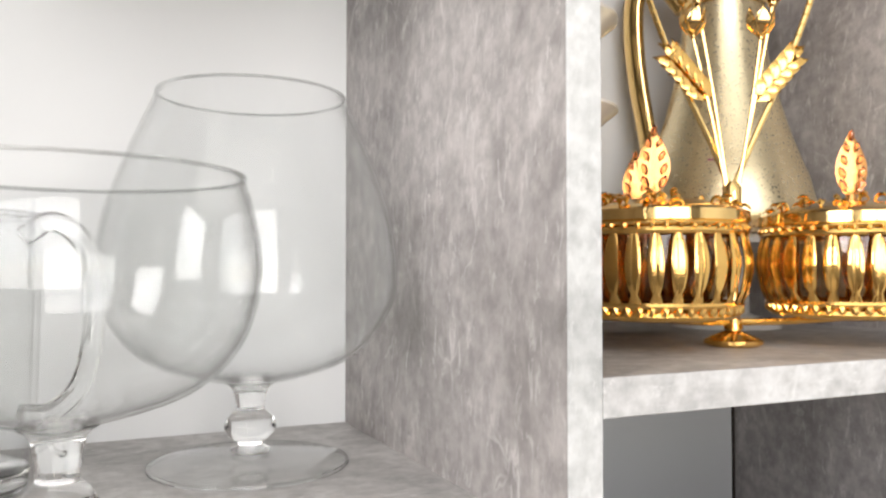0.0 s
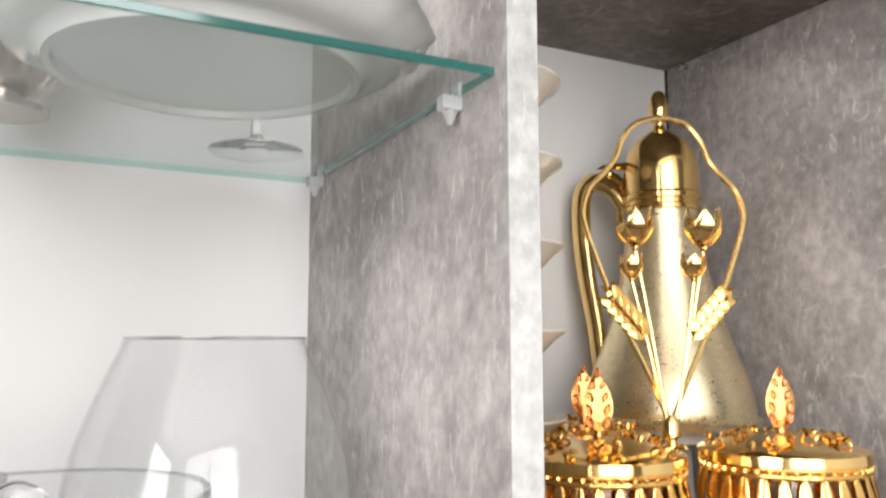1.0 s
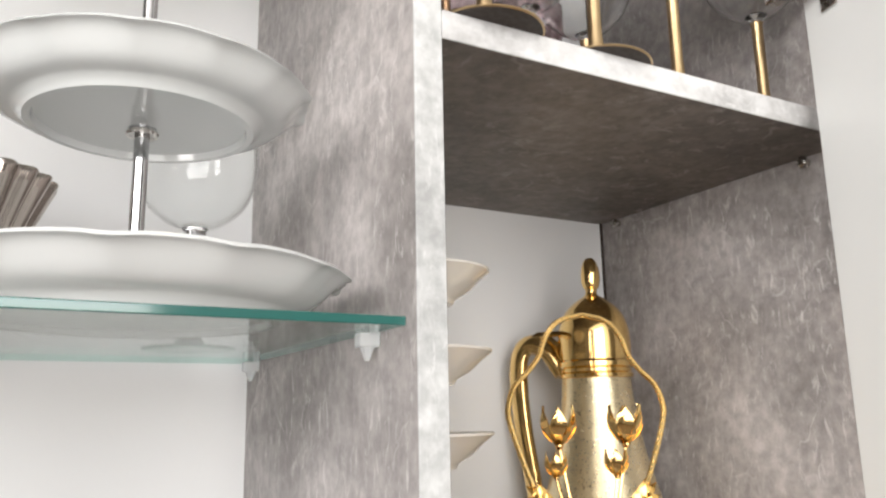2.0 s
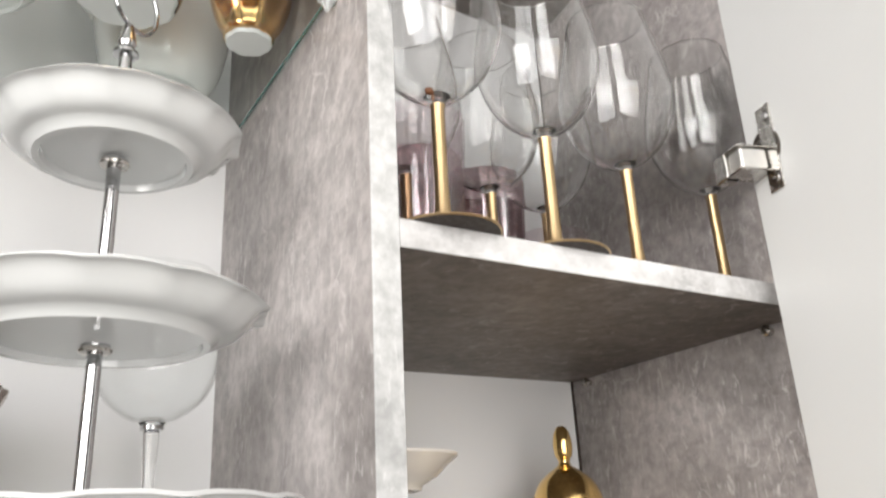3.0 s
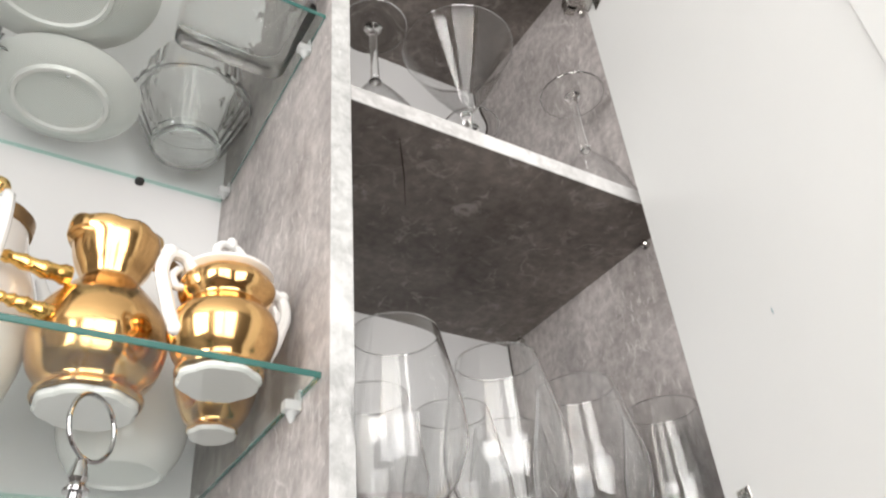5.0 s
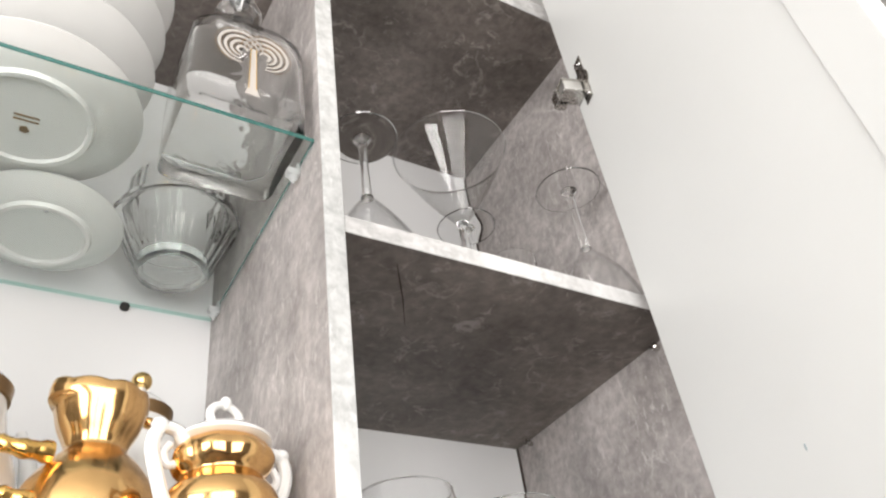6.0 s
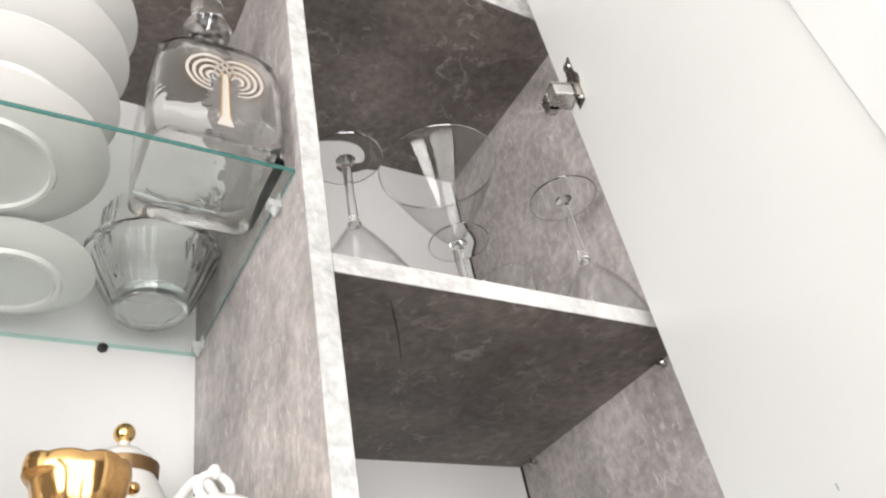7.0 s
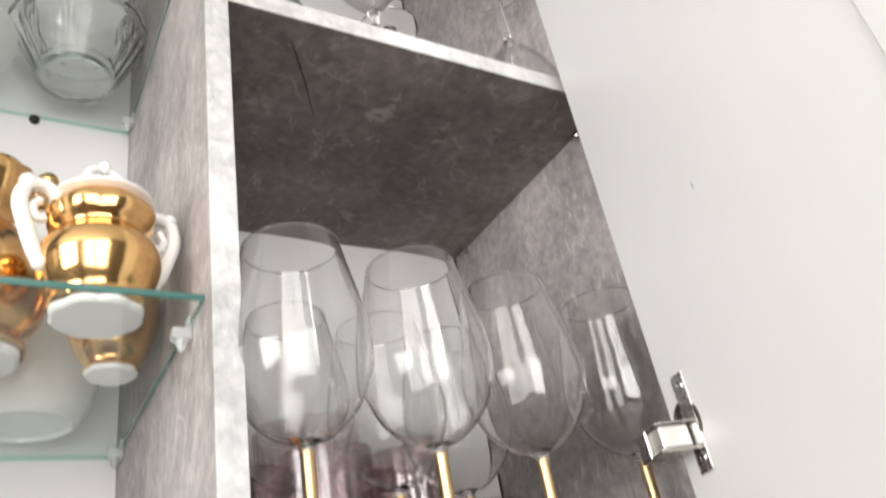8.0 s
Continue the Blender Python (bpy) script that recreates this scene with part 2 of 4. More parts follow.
def shell(outer, wall):
    """An outer profile, bottom to rim, closed by an inner one that is offset inwards along the curve's own normals."""
    pts = [np.array(p, float) for p in outer]
    inner = []
    for i, p in enumerate(pts):
        d = pts[min(i + 1, len(pts) - 1)] - pts[max(i - 1, 0)]
        d /= max(np.linalg.norm(d), 1e-9)
        q = p + wall * np.array([-d[1], d[0]])
        inner.append((max(q[0], 0.0), q[1]))
    lip = (pts[-1] + np.array(inner[-1])) / 2 + (pts[-1] - pts[-2]) / np.linalg.norm(pts[-1] - pts[-2]) * wall * 0.5
    inner[0] = (0.0, inner[0][1])
    return [tuple(p) for p in pts] + [tuple(lip)] + inner[::-1]


def tube(points, radius, seg=8, closed=False, flat=1.0):
    """A rod along a line; radius is a number or one for each point; flat squashes its section."""
    pts = [Vector(p) for p in points]
    n = len(pts)
    rad = radius if isinstance(radius, (list, tuple)) else [radius] * n
    bm = bmesh.new()
    rings, up = [], None
    for i in range(n):
        a, b = (pts[(i - 1) % n], pts[(i + 1) % n]) if closed else (pts[max(i - 1, 0)], pts[min(i + 1, n - 1)])
        d = (b - a).normalized()
        if up is None:
            up = d.orthogonal().normalized()
        up = (up - d * up.dot(d)).normalized()
        side = d.cross(up)
        rings.append([bm.verts.new(pts[i] + rad[i] * (math.cos(2 * math.pi * k / seg) * up + flat * math.sin(2 * math.pi * k / seg) * side)) for k in range(seg)])
    for i in range(n if closed else n - 1):
        a, b = rings[i], rings[(i + 1) % n]
        for k in range(seg):
            bm.faces.new((a[k], a[(k + 1) % seg], b[(k + 1) % seg], b[k]))
    if not closed:
        bm.faces.new(rings[0][::-1])
        bm.faces.new(rings[-1])
    return bm


def ball(x, y, z, r, sx=1, sy=1, sz=1, sub=2):
    bm = bmesh.new()
    bmesh.ops.create_icosphere(bm, subdivisions=sub, radius=r, matrix=Matrix.Translation((x, y, z)) @ Matrix.Diagonal((sx, sy, sz, 1)))
    return bm


def lofted(rows):
    """A skin through rows of equal point counts (3D), capped at both ends."""
    bm = bmesh.new()
    rings = [[bm.verts.new(p) for p in row] for row in rows]
    for a, b in zip(rings, rings[1:]):
        for k in range(len(a)):
            bm.faces.new((a[k], a[(k + 1) % len(a)], b[(k + 1) % len(b)], b[k]))
    bm.faces.new(rings[0][::-1])
    bm.faces.new(rings[-1])
    return bm


def leaf(length, width, thick=0.0012, curl=0.15):
    """A pointed leaf along +x, domed."""
    bm = bmesh.new()
    n, rows = 8, []
    for i in range(n + 1):
        t = i / n
        w = width * math.sin(math.pi * min(t * 1.02 + 0.02, 1)) ** 0.8 * (1 - 0.35 * t) + 0.0002
        z = curl * length * math.sin(math.pi * t)
        rows.append([bm.verts.new((t * length, -w / 2, z)), bm.verts.new((t * length, 0, z + thick)), bm.verts.new((t * length, w / 2, z)), bm.verts.new((t * length, 0, z - thick))])
    for a, b in zip(rows, rows[1:]):
        for k in range(4):
            bm.faces.new((a[k], a[(k + 1) % 4], b[(k + 1) % 4], b[k]))
    bm.faces.new(rows[0][::-1])
    bm.faces.new(rows[-1])
    return bm


# ---- the room ----
X0, X1, Y0, Y1, Z0, Z1 = ROOM


def wall_with_window(name, bm):
    return tagged(part(name, bm, WALL), "plain painted wall of the room", "wall", kind="structure")


tagged(part("floor", boxed(X0, X1, Y0, Y1, -0.05, 0), FLOOR), "brown wooden floor of the room", "floor", kind="structure")
tagged(part("ceiling", boxed(X0, X1, Y0, Y1, Z1, Z1 + 0.05), CEIL), "plain white painted ceiling", "ceiling", kind="structure")
tagged(part("wall_north", boxed(X0 - 0.1, X1 + 0.1, Y1, Y1 + 0.1, 0, Z1), WALL), "plain painted wall behind the cabinet", "wall", kind="structure")
tagged(part("wall_east", boxed(X1, X1 + 0.1, Y0, Y1, 0, Z1), WALL_DARK), "taupe painted wall of the room", "wall", kind="structure")
bm = boxed(X0 - 0.1, WIN[0], Y0 - 0.12, Y0, 0, Z1)
boxed(WIN[1], X1 + 0.1, Y0 - 0.12, Y0, 0, Z1, bm=bm)
boxed(WIN[0], WIN[1], Y0 - 0.12, Y0, 0, WIN[2], bm=bm)
boxed(WIN[0], WIN[1], Y0 - 0.12, Y0, WIN[3], Z1, bm=bm)
wall_with_window("wall_south", bm)
bm = boxed(X0 - 0.1, X0, Y0, -1.95, 0, Z1)
boxed(X0 - 0.1, X0, -0.45, Y1, 0, Z1, bm=bm)
boxed(X0 - 0.1, X0, -1.95, -0.45, 0, 1.35, bm=bm)
boxed(X0 - 0.1, X0, -1.95, -0.45, 2.85, Z1, bm=bm)
wall_with_window("wall_west", bm)

# ---- the cabinet ----
T = 0.018                       # board thickness
D = 0.317                       # inner depth
WR = 0.388                      # inner width of the column with the door
WL = 0.44                       # inner width of the column with glass shelves
ZA, ZB, ZC, ZT = 1.41, 1.881, 2.348, 2.814
ZL = 1.338                      # floor of the glass-shelf column
ZG = (1.697, 2.068, 2.436)      # undersides of the glass shelves
GT = 0.005
BOT = 1.05

cabinet = thing("display_cabinet", 0, 0.16, BOT, "tall concrete-look laminate cabinet with one open white door", "cabinet")
INV = pose(0, -0.16, -BOT)


def board(name, x0, x1, z0, z1, mat, edge, y1=D, label=""):
    b = part(name, moved(boxed(x0, x1, 0.0012, y1, z0, z1), INV), mat, cabinet, label)
    part("edge_band", moved(boxed(x0, x1, 0.0, 0.0012, z0, z1, 0.0003), INV), edge, b, "speckled edge band, partly pale from painted-in window light")
    return b


board("divider_panel", -T, 0, BOT + T, ZT, LAM_V, EDGE_V_LIT)
board("side_panel", WR, WR + T, BOT + T, ZT, LAM_V, EDGE_V_LIT)
board("side_panel", -T - WL - T, -T - WL, BOT + T, ZT, LAM_V, EDGE_V_LIT)
board("top_panel", -2 * T - WL, WR + T, ZT, ZT + 0.034, LAM_H_SHADED, EDGE_H_LIT)
board("bottom_panel", -2 * T - WL, WR + T, BOT, BOT + T, LAM_H_SHADED, EDGE_H_LIT)
board("shelf_board", 0.0003, WR - 0.0003, ZA - T, ZA, LAM_F_LIT, EDGE_H_LIT)
board("shelf_board", 0.0003, WR - 0.0003, ZB - T, ZB, LAM_H_SHADED, EDGE_H_LIT)
shelf_c = board("shelf_board", 0.0003, WR - 0.0003, ZC - T, ZC, LAM_H_SHADED, EDGE_H_LIT)
board("shelf_board", -T - WL + 0.0003, -T - 0.0003, ZL - T, ZL, LAM_F_LIT, EDGE_H_LIT)
part("scratch", moved(tube([(0.060, 0.024, ZC - T), (0.077, 0.050, ZC - T), (0.090, 0.070, ZC - T), (0.112, 0.108, ZC - T)], [0.0003, 0.0008, 0.0006, 0.0003], 6), INV), GAP, shelf_c, "dark hairline scratch")
part("back_panel", moved(boxed(0, WR, D, D + 0.004, BOT, ZT), INV), BACK_WHITE, cabinet, "thin white back board")
part("back_panel", moved(boxed(-T - WL, -T, D, D + 0.004, BOT, ZT), INV), BACK_WHITE, cabinet, "thin white back board")


part("back_gap", moved(boxed(WR - 0.0028, WR - 0.0002, D - 0.0016, D - 0.0001, BOT + T, ZT - 0.001), INV), GAP, cabinet, "dark gap beside the back board")


# Unseen panel, added only to keep light out of the compartment below shelf A.
lower = part("unseen_light_blocker", moved(boxed(0.002, WR + T, -0.0185, -0.0005, BOT + 0.002, 1.300, 0.0012, 2), INV), DOOR_WHITE, cabinet, "unseen added panel that keeps light out of the lower compartment")


def pin(x, y, z, side):
    """A steel shelf pin in a side panel."""
    bm = lathe([(0, 0), (0.0035, 0), (0.0035, 0.006), (0.0048, 0.006), (0.0048, 0.008), (0.003, 0.0095), (0, 0.0095)], 14)
    part("shelf_pin", moved(moved(bm, pose(x, y, z, 0, -90 * side, 0)), INV), STEEL, cabinet, "steel shelf pin", True)


for zz in (ZA, ZB, ZC):
    for yy in (0.048, 0.287):
        pin(WR, yy, zz - T - 0.0055, 1)
pin(WR, 0.048, ZT - 0.09, 1)
pin(WR, 0.03, ZT - 0.012, 1)

# the door, swung open by about 72 degrees
EDGE_X, EDGE_Y, LEAN_D = 0.317, -0.014, 17.5
DOOR_W, DOOR_T = 0.345, 0.018
M = INV @ pose(EDGE_X, EDGE_Y, 0, 0, 0, -90 - LEAN_D)      # x along the door from the hinges, y towards its inner face (negative)
door = part("door", moved(boxed(0, DOOR_W, 0, DOOR_T, BOT + 0.002, ZT + 0.03, 0.0012, 2), M), DOOR_WHITE, cabinet, "white satin cabinet door, standing open")
part("edge_strip", moved(boxed(0.299, DOOR_W, -0.0030, -0.0001, BOT + 0.002, ZT + 0.03, 0.0006, 2), M), DOOR_WHITE, door)
bm = lathe([(0, 0), (0.005, 0), (0.005, 0.001), (0.004, 0.0025), (0.002, 0.003), (0, 0.003)], 20)
part("handle_screw", moved(bm, M @ pose(0.321, -0.003, 2.198, 90, 0, 0)), STEEL, door, "small steel handle screw", True)


ARM_WHITE = metal("bright_nickel", (0.9, 0.89, 0.86), 0.45)


part("door_mark", moved(lathe([(0, 0), (0.0016, 0), (0.0012, 0.0003), (0, 0.0003)], 10), M @ pose(0.125, -0.0002, 2.113, 90, 0, 0) @ Matrix.Diagonal((0.7, 1.8, 1, 1))), TEAL_INK, door, "small grey scuff")


def hinge(z):
    h = part("hinge", moved(boxed(-0.0085, 0.0085, -0.0018, 0, -0.036, 0.036, 0.0008, 2), M @ pose(0.0285, -0.0002, z)), STEEL, door, "nickel cup hinge")
    cup = lathe([(0.0135, -0.003), (0.0175, -0.003), (0.0178, 0.0005), (0.0165, 0.001), (0.0155, -0.001), (0.014, 0.0), (0, 0.0)], 36)
    part("hinge_cup", moved(cup, M @ pose(0.0225, -0.001, z, 90, 0, 0)), DARK_STEEL, h, "dark hinge cup", True)
    arm = boxed(0.010, 0.026, -0.027, -0.003, -0.0085, 0.0085, 0.002, 2)
    part("hinge_arm", moved(arm, M @ pose(0.0, 0, z - 0.008)), ARM_WHITE, h, "pale hinge arm cover")
    side = boxed(0.004, 0.027, -0.029, -0.001, -0.0108, -0.0088, 0.0006)
    boxed(0.004, 0.027, -0.029, -0.001, 0.0088, 0.0108, 0.0006, bm=side)
    boxed(-0.006, 0.0095, -0.030, -0.016, -0.0108, 0.0108, 0.0015, 2, bm=side)
    part("hinge_link", moved(side, M @ pose(0.0, 0, z - 0.008)), STEEL, h, "nickel hinge arm")
    for dz in (-0.0265, 0.0265):
        bm = lathe([(0, 0), (0.0042, 0), (0.0038, 0.0014), (0.0015, 0.0014), (0.0012, 0.0006), (0, 0.0006)], 18)
        part("screw", moved(bm, M @ pose(0.030, -0.0019, z + dz, 90, 0, 0)), CHROME, h, "", True)


for hz in (1.24, 1.976, 2.63):
    hinge(hz)


# ---- glass shelves on clips ----
def glass_shelf(z):
    s = thing("glass_shelf", -T - WL / 2, 0.15, z, "clear glass shelf with green edges on plastic clips", "shelf", "glass shelves")
    x0, x1, y0, y1 = -WL / 2 + 0.0015, WL / 2 - 0.0015, 0.010 - 0.15, 0.313 - 0.15
    bm = boxed(x0, x1, y0, y1, 0, GT, 0.0006)
    bm.normal_update()
    for fc in bm.faces:
        fc.material_index = 0 if abs(fc.normal.z) > 0.9 else (2 if fc.normal.y > 0.5 else 1)
    p = part("pane", bm, (PANE, GREEN_EDGE, PALE_EDGE), s)
    p.visible_shadow = False
    for sx in (-1, 1):
        for yy in (0.05 - 0.15, 0.285 - 0.15):
            clip = boxed(-0.0085, 0.0085, -0.006, 0.006, -0.0105, -0.0003, 0.0015, 2)
            join(clip, lathe([(0, -0.020), (0.002, -0.020), (0.0058, -0.0115), (0.0058, -0.0100), (0, -0.0100)], 8))
            join(clip, boxed(0.0045, 0.0085, -0.006, 0.006, -0.002, 0.010, 0.001))
            part("clip", moved(clip, pose(sx * (WL / 2 - 0.0065), yy, 0, 0, 0, 0 if sx > 0 else 180) @ Matrix.Diagonal((0.74, 0.74, 0.80, 1))), CLIP, s, "clear plastic shelf clip")
    return s


CLIP = solid_glass("clear_plastic", (0.93, 0.95, 0.95), 0.30, 1.4)
CLIP.node_tree.nodes["Principled BSDF"].inputs["Transmission Weight"].default_value = 0.75
for gz in ZG:
    glass_shelf(gz)
bm = lathe([(0, 0), (0.005, 0), (0.005, 0.004), (0.003, 0.006), (0, 0.006)], 18)
tagged(part("rubber_stop", moved(bm, pose(-0.113, D - 0.0005, ZG[2] + 0.0005, 90, 0, 0)), BLACK, None, "", True), "small black rubber stop on the back board", "stop")


# ---- glass column, floor: snifters and a mug ----
def snifter(x, y, r, rim, h, stem_h, foot_r, label, high=False):
    s = thing("brandy_snifter", x, y, ZL, label, "glass", "snifters")
    b0 = stem_h
    prof = [(0.0, b0), (0.35 * r, b0 + 0.004), (0.72 * r, b0 + 0.10 * h), (0.96 * r, b0 + 0.26 * h), (r, b0 + 0.40 * h), (0.95 * r, b0 + 0.58 * h), ((r + rim) / 2, b0 + 0.78 * h), (rim, b0 + h)]
    if high:
        prof = [(0.0, b0), (0.35 * r, b0 + 0.005), (0.70 * r, b0 + 0.15 * h), (0.92 * r, b0 + 0.34 * h), (r, b0 + 0.58 * h), (0.985 * r, b0 + 0.76 * h), (0.945 * r, b0 + 0.90 * h), (rim, b0 + h)]
    part("bowl", lathe(shell(smooth_line(prof, 6), 0.0016), 72), BOWL, s, "", True)
    ring = [(rim * math.cos(a), rim * math.sin(a), b0 + h) for a in np.linspace(0, 2 * math.pi, 64, endpoint=False)]
    part("rim", tube(ring, 0.0010, 6, True), RIM, s, "", True)
    st = [(0.0, 0.006), (0.010, 0.007), (0.012, 0.010), (0.0075, 0.013), (0.0145, 0.020), (0.0155, 0.026), (0.010, 0.033), (0.0085, 0.036), (0.011, stem_h - 0.003), (0.016, stem_h + 0.002), (0, stem_h + 0.0045)]
    part("stem", lathe(st, 28, None, fine=3), THICK, s, "knobbed clear glass stem", True)
    ft = [(0, 0), (foot_r, 0), (foot_r + 0.0008, 0.0012), (foot_r - 0.001, 0.0025), (foot_r * 0.5, 0.0045), (0.011, 0.0075), (0, 0.008)]
    part("foot", lathe(ft, 56), BOWL, s, "", True)
    fe = [((foot_r - 0.0004) * math.cos(a), (foot_r - 0.0004) * math.sin(a), 0.0013) for a in np.linspace(0, 2 * math.pi, 56, endpoint=False)]
    part("foot_edge", tube(fe, 0.0012, 6, True), THICK, s, "", True)
    return s


snifter(-0.1135, 0.208, 0.0905, 0.057, 0.178, 0.050, 0.060, "large empty brandy snifter of clear glass on a knobbed stem")
snifter(-0.2175, 0.070, 0.0805, 0.073, 0.104, 0.055, 0.050, "short wide empty brandy snifter of clear glass", True)
mug = thing("glass_mug", -0.272, 0.1995, ZL, "clear glass mug with a thick base and round handle", "mug")
MS = Matrix.Diagonal((1.1, 1.1, 1.1, 1))
part("body", moved(lathe(shell([(0.0, 0.0), (0.032, 0.0), (0.036, 0.003), (0.0375, 0.03), (0.0385, 0.09), (0.039, 0.135)], 0.003), 48), MS), BOWL, mug, "", True)
part("base_block", moved(lathe([(0, 0.0008), (0.031, 0.0008), (0.034, 0.004), (0.0345, 0.012), (0.028, 0.015), (0, 0.013)], 40), MS), THICK, mug, "thick glass bottom", True)
mr = [(0.0375 * math.cos(a), 0.0375 * math.sin(a), 0.1355) for a in np.linspace(0, 2 * math.pi, 48, endpoint=False)]
part("rim", moved(tube(mr, 0.0016, 6, True), MS), THICK, mug, "", True)
hp = [(0.036, 0, 0.125), (0.050, 0, 0.132), (0.066, 0, 0.120), (0.071, 0, 0.090), (0.066, 0, 0.058), (0.052, 0, 0.042), (0.036, 0, 0.040)]
part("handle", moved(tube(smooth_line(hp, 5), 0.0052, 10), MS @ pose(0, 0, 0, 0, 0, -28)), THICK, mug, "", True)


# ---- glass column, first glass shelf: tiered stand, goblet, fluted bowl ----
S1, S2, S3 = ZG[0] + GT, ZG[1] + GT, ZG[2] + GT


def dish(r, h, foot_r, mat_wall=0.0035, lobes=14, amt=0.032, base=0.0):
    """A deep plate with a foot ring, a flat well and a lobed rim."""
    out = [(0, 0.004), (foot_r - 0.005, 0.004), (foot_r - 0.004, 0.0), (foot_r, 0.0), (foot_r + 0.004, 0.005), (foot_r + 0.5 * (r - foot_r), 0.40 * h), (r - 0.006, 0.90 * h), (r, h)]
    out = out[:4] + smooth_line(out[4:], 4)
    inn = [(r - 0.0022, h + 0.0022), (r - 0.010, 0.90 * h + 0.003), (foot_r + 0.48 * (r - foot_r), 0.40 * h + mat_wall), (foot_r - 0.002, 0.0075), (0, 0.0070)]

    def wv(a, i, rr, z):
        g = min(max((rr - foot_r - 0.004) / (r - foot_r - 0.004), 0), 1) ** 2
        k = 0.5 + 0.36 * math.cos(a * lobes) + 0.14 * math.cos(a * lobes * 2)
        return rr * (1 + amt * g * (k - 0.6)), z + 0.0024 * g * (0.5 - k)
    return lathe(out + inn, 120, wv, (0, 0, base))


stand = thing("tiered_cake_stand", -0.146, 0.093, S1, "three-tier white porcelain cake stand with chrome rod and ring", "cake stand")
TIERS = ((0.0, 0.119, 0.0235, 0.080), (0.112, 0.095, 0.0205, 0.062), (0.226, 0.075, 0.021, 0.046))
for tz, tr, th_, fr_ in TIERS:
    part("plate", dish(tr, th_, fr_, base=tz), STAND_SHADED, stand, "scalloped white plate", True, 50)
rods = ((0.0055, 0.112), (0.1175, 0.228), (0.2335, 0.305))
for r0, r1 in rods:
    bm = lathe([(0, r0), (0.008, r0), (0.008, r0 + 0.002), (0.0042, r0 + 0.003), (0.0042, r1 - 0.0025), (0.0080, r1 - 0.002), (0.0080, r1), (0, r1)], 24)
    rod_ = part("rod", bm, CHROME, stand, "chrome rod", True)
    if r1 < 0.3:
        part("washer", lathe([(0, r1 - 0.0045), (0.0085, r1 - 0.0045), (0.0092, r1 - 0.003), (0.0085, r1 - 0.0016), (0, r1 - 0.0016)], 28), STEEL, rod_, "steel washer", True)
bm = lathe([(0, 0.303), (0.0055, 0.303), (0.0065, 0.306), (0.0048, 0.309), (0.0062, 0.312), (0.0050, 0.318), (0.0030, 0.326), (0, 0.327)], 20)
part("finial", bm, CHROME, stand, "", True)
ring = [(0.0220 * math.cos(a), 0.0, 0.0220 * math.sin(a)) for a in np.linspace(0, 2 * math.pi, 48, endpoint=False)]
part("ring_handle", moved(tube(ring, 0.0016, 10, True), pose(0.003, 0, 0.3460, 0, 10, 42)), CHROME, stand, "chrome carrying ring", True)

gob = thing("wine_goblet", -0.083, 0.243, S1, "clear glass goblet with a thin metal ring on its stem", "glass")
gp = [(0.004, 0.092), (0.020, 0.096), (0.038, 0.112), (0.046, 0.138), (0.046, 0.170), (0.042, 0.208)]
part("bowl", lathe(shell([(0, 0.090)] + smooth_line(gp, 5), 0.0013), 56), BOWL, gob, "", True)
part("stem", lathe([(0, 0.002), (0.034, 0.0), (0.034, 0.001), (0.012, 0.004), (0.0045, 0.012), (0.004, 0.05), (0.006, 0.088), (0.010, 0.092), (0, 0.093)], 28), THICK, gob, "", True)
part("stem_ring", lathe([(0.006, 0.0860), (0.0085, 0.0868), (0.0085, 0.0895), (0.0075, 0.0905), (0.006, 0.0900)], 28), CHROME, gob, "thin metal ring", True)

fb = thing("fluted_bowl", -0.245, 0.215, S1, "fluted silver metal bowl with a flared rim", "bowl")


def flutes(n, amt):
    return lambda a, i, r, z: (r * (1 + amt * abs(math.sin(a * n / 2)) * min(z / 0.05, 1)), z)


part("bowl", lathe(shell(smooth_line([(0, 0.012), (0.022, 0.013), (0.036, 0.035), (0.046, 0.070), (0.060, 0.104)], 4), 0.002), 144, flutes(22, 0.08)), SILVER, fb, "", True, 50)
part("foot", lathe([(0, 0), (0.026, 0), (0.026, 0.004), (0.014, 0.008), (0.014, 0.013), (0, 0.013)], 36), SILVER, fb, "", True)


# ---- glass column, second glass shelf: gold and white tea service ----
def gadroon(n, amt, z0, z1):
    def w(a, i, r, z):
        g = math.sin(math.pi * min(max((z - z0) / (z1 - z0), 0), 1))
        return r * (1 + amt * g * (abs(math.cos(a * n / 2)) - 0.6)), z
    return w


def lobed_base(r, z1, n=8):
    """A low white underside with a lobed outline."""
    return lathe([(0, 0.0), (r * 0.93, 0.0), (r, 0.002), (r, z1), (0, z1)], 96, lambda a, i, rr, z: (rr * (1 + 0.065 * (abs(math.cos(a * n / 2)) - 0.6)), z))


jug = thing("gold_milk_jug", -0.145, 0.130, S2, "gold-glazed porcelain jug with fluted neck and white underside", "jug", rz=20)
SQ = Matrix.Diagonal((1, 1, 0.89, 1))
part("underside", lobed_base(0.0345, 0.006), PORCELAIN, jug, "white unglazed underside")
jp = [(0.036, 0.006), (0.038, 0.011), (0.034, 0.018), (0.044, 0.034), (0.049, 0.058), (0.045, 0.082), (0.032, 0.104), (0.0225, 0.116), (0.0225, 0.124), (0.029, 0.140), (0.033, 0.158), (0.032, 0.168)]


def jug_wave(a, i, r, z):
    g = (0.55 if z > 0.145 else 1.0) if z > 0.11 else 0.35
    k = abs(math.cos(a * 4)) - 0.6
    tip = 0.006 * max(math.cos(a - math.pi), 0) ** 6 if z > 0.155 else 0
    return r * (1 + 0.038 * g * k) + tip, z + (0.0022 * k + tip * 0.6 if z > 0.16 else 0)


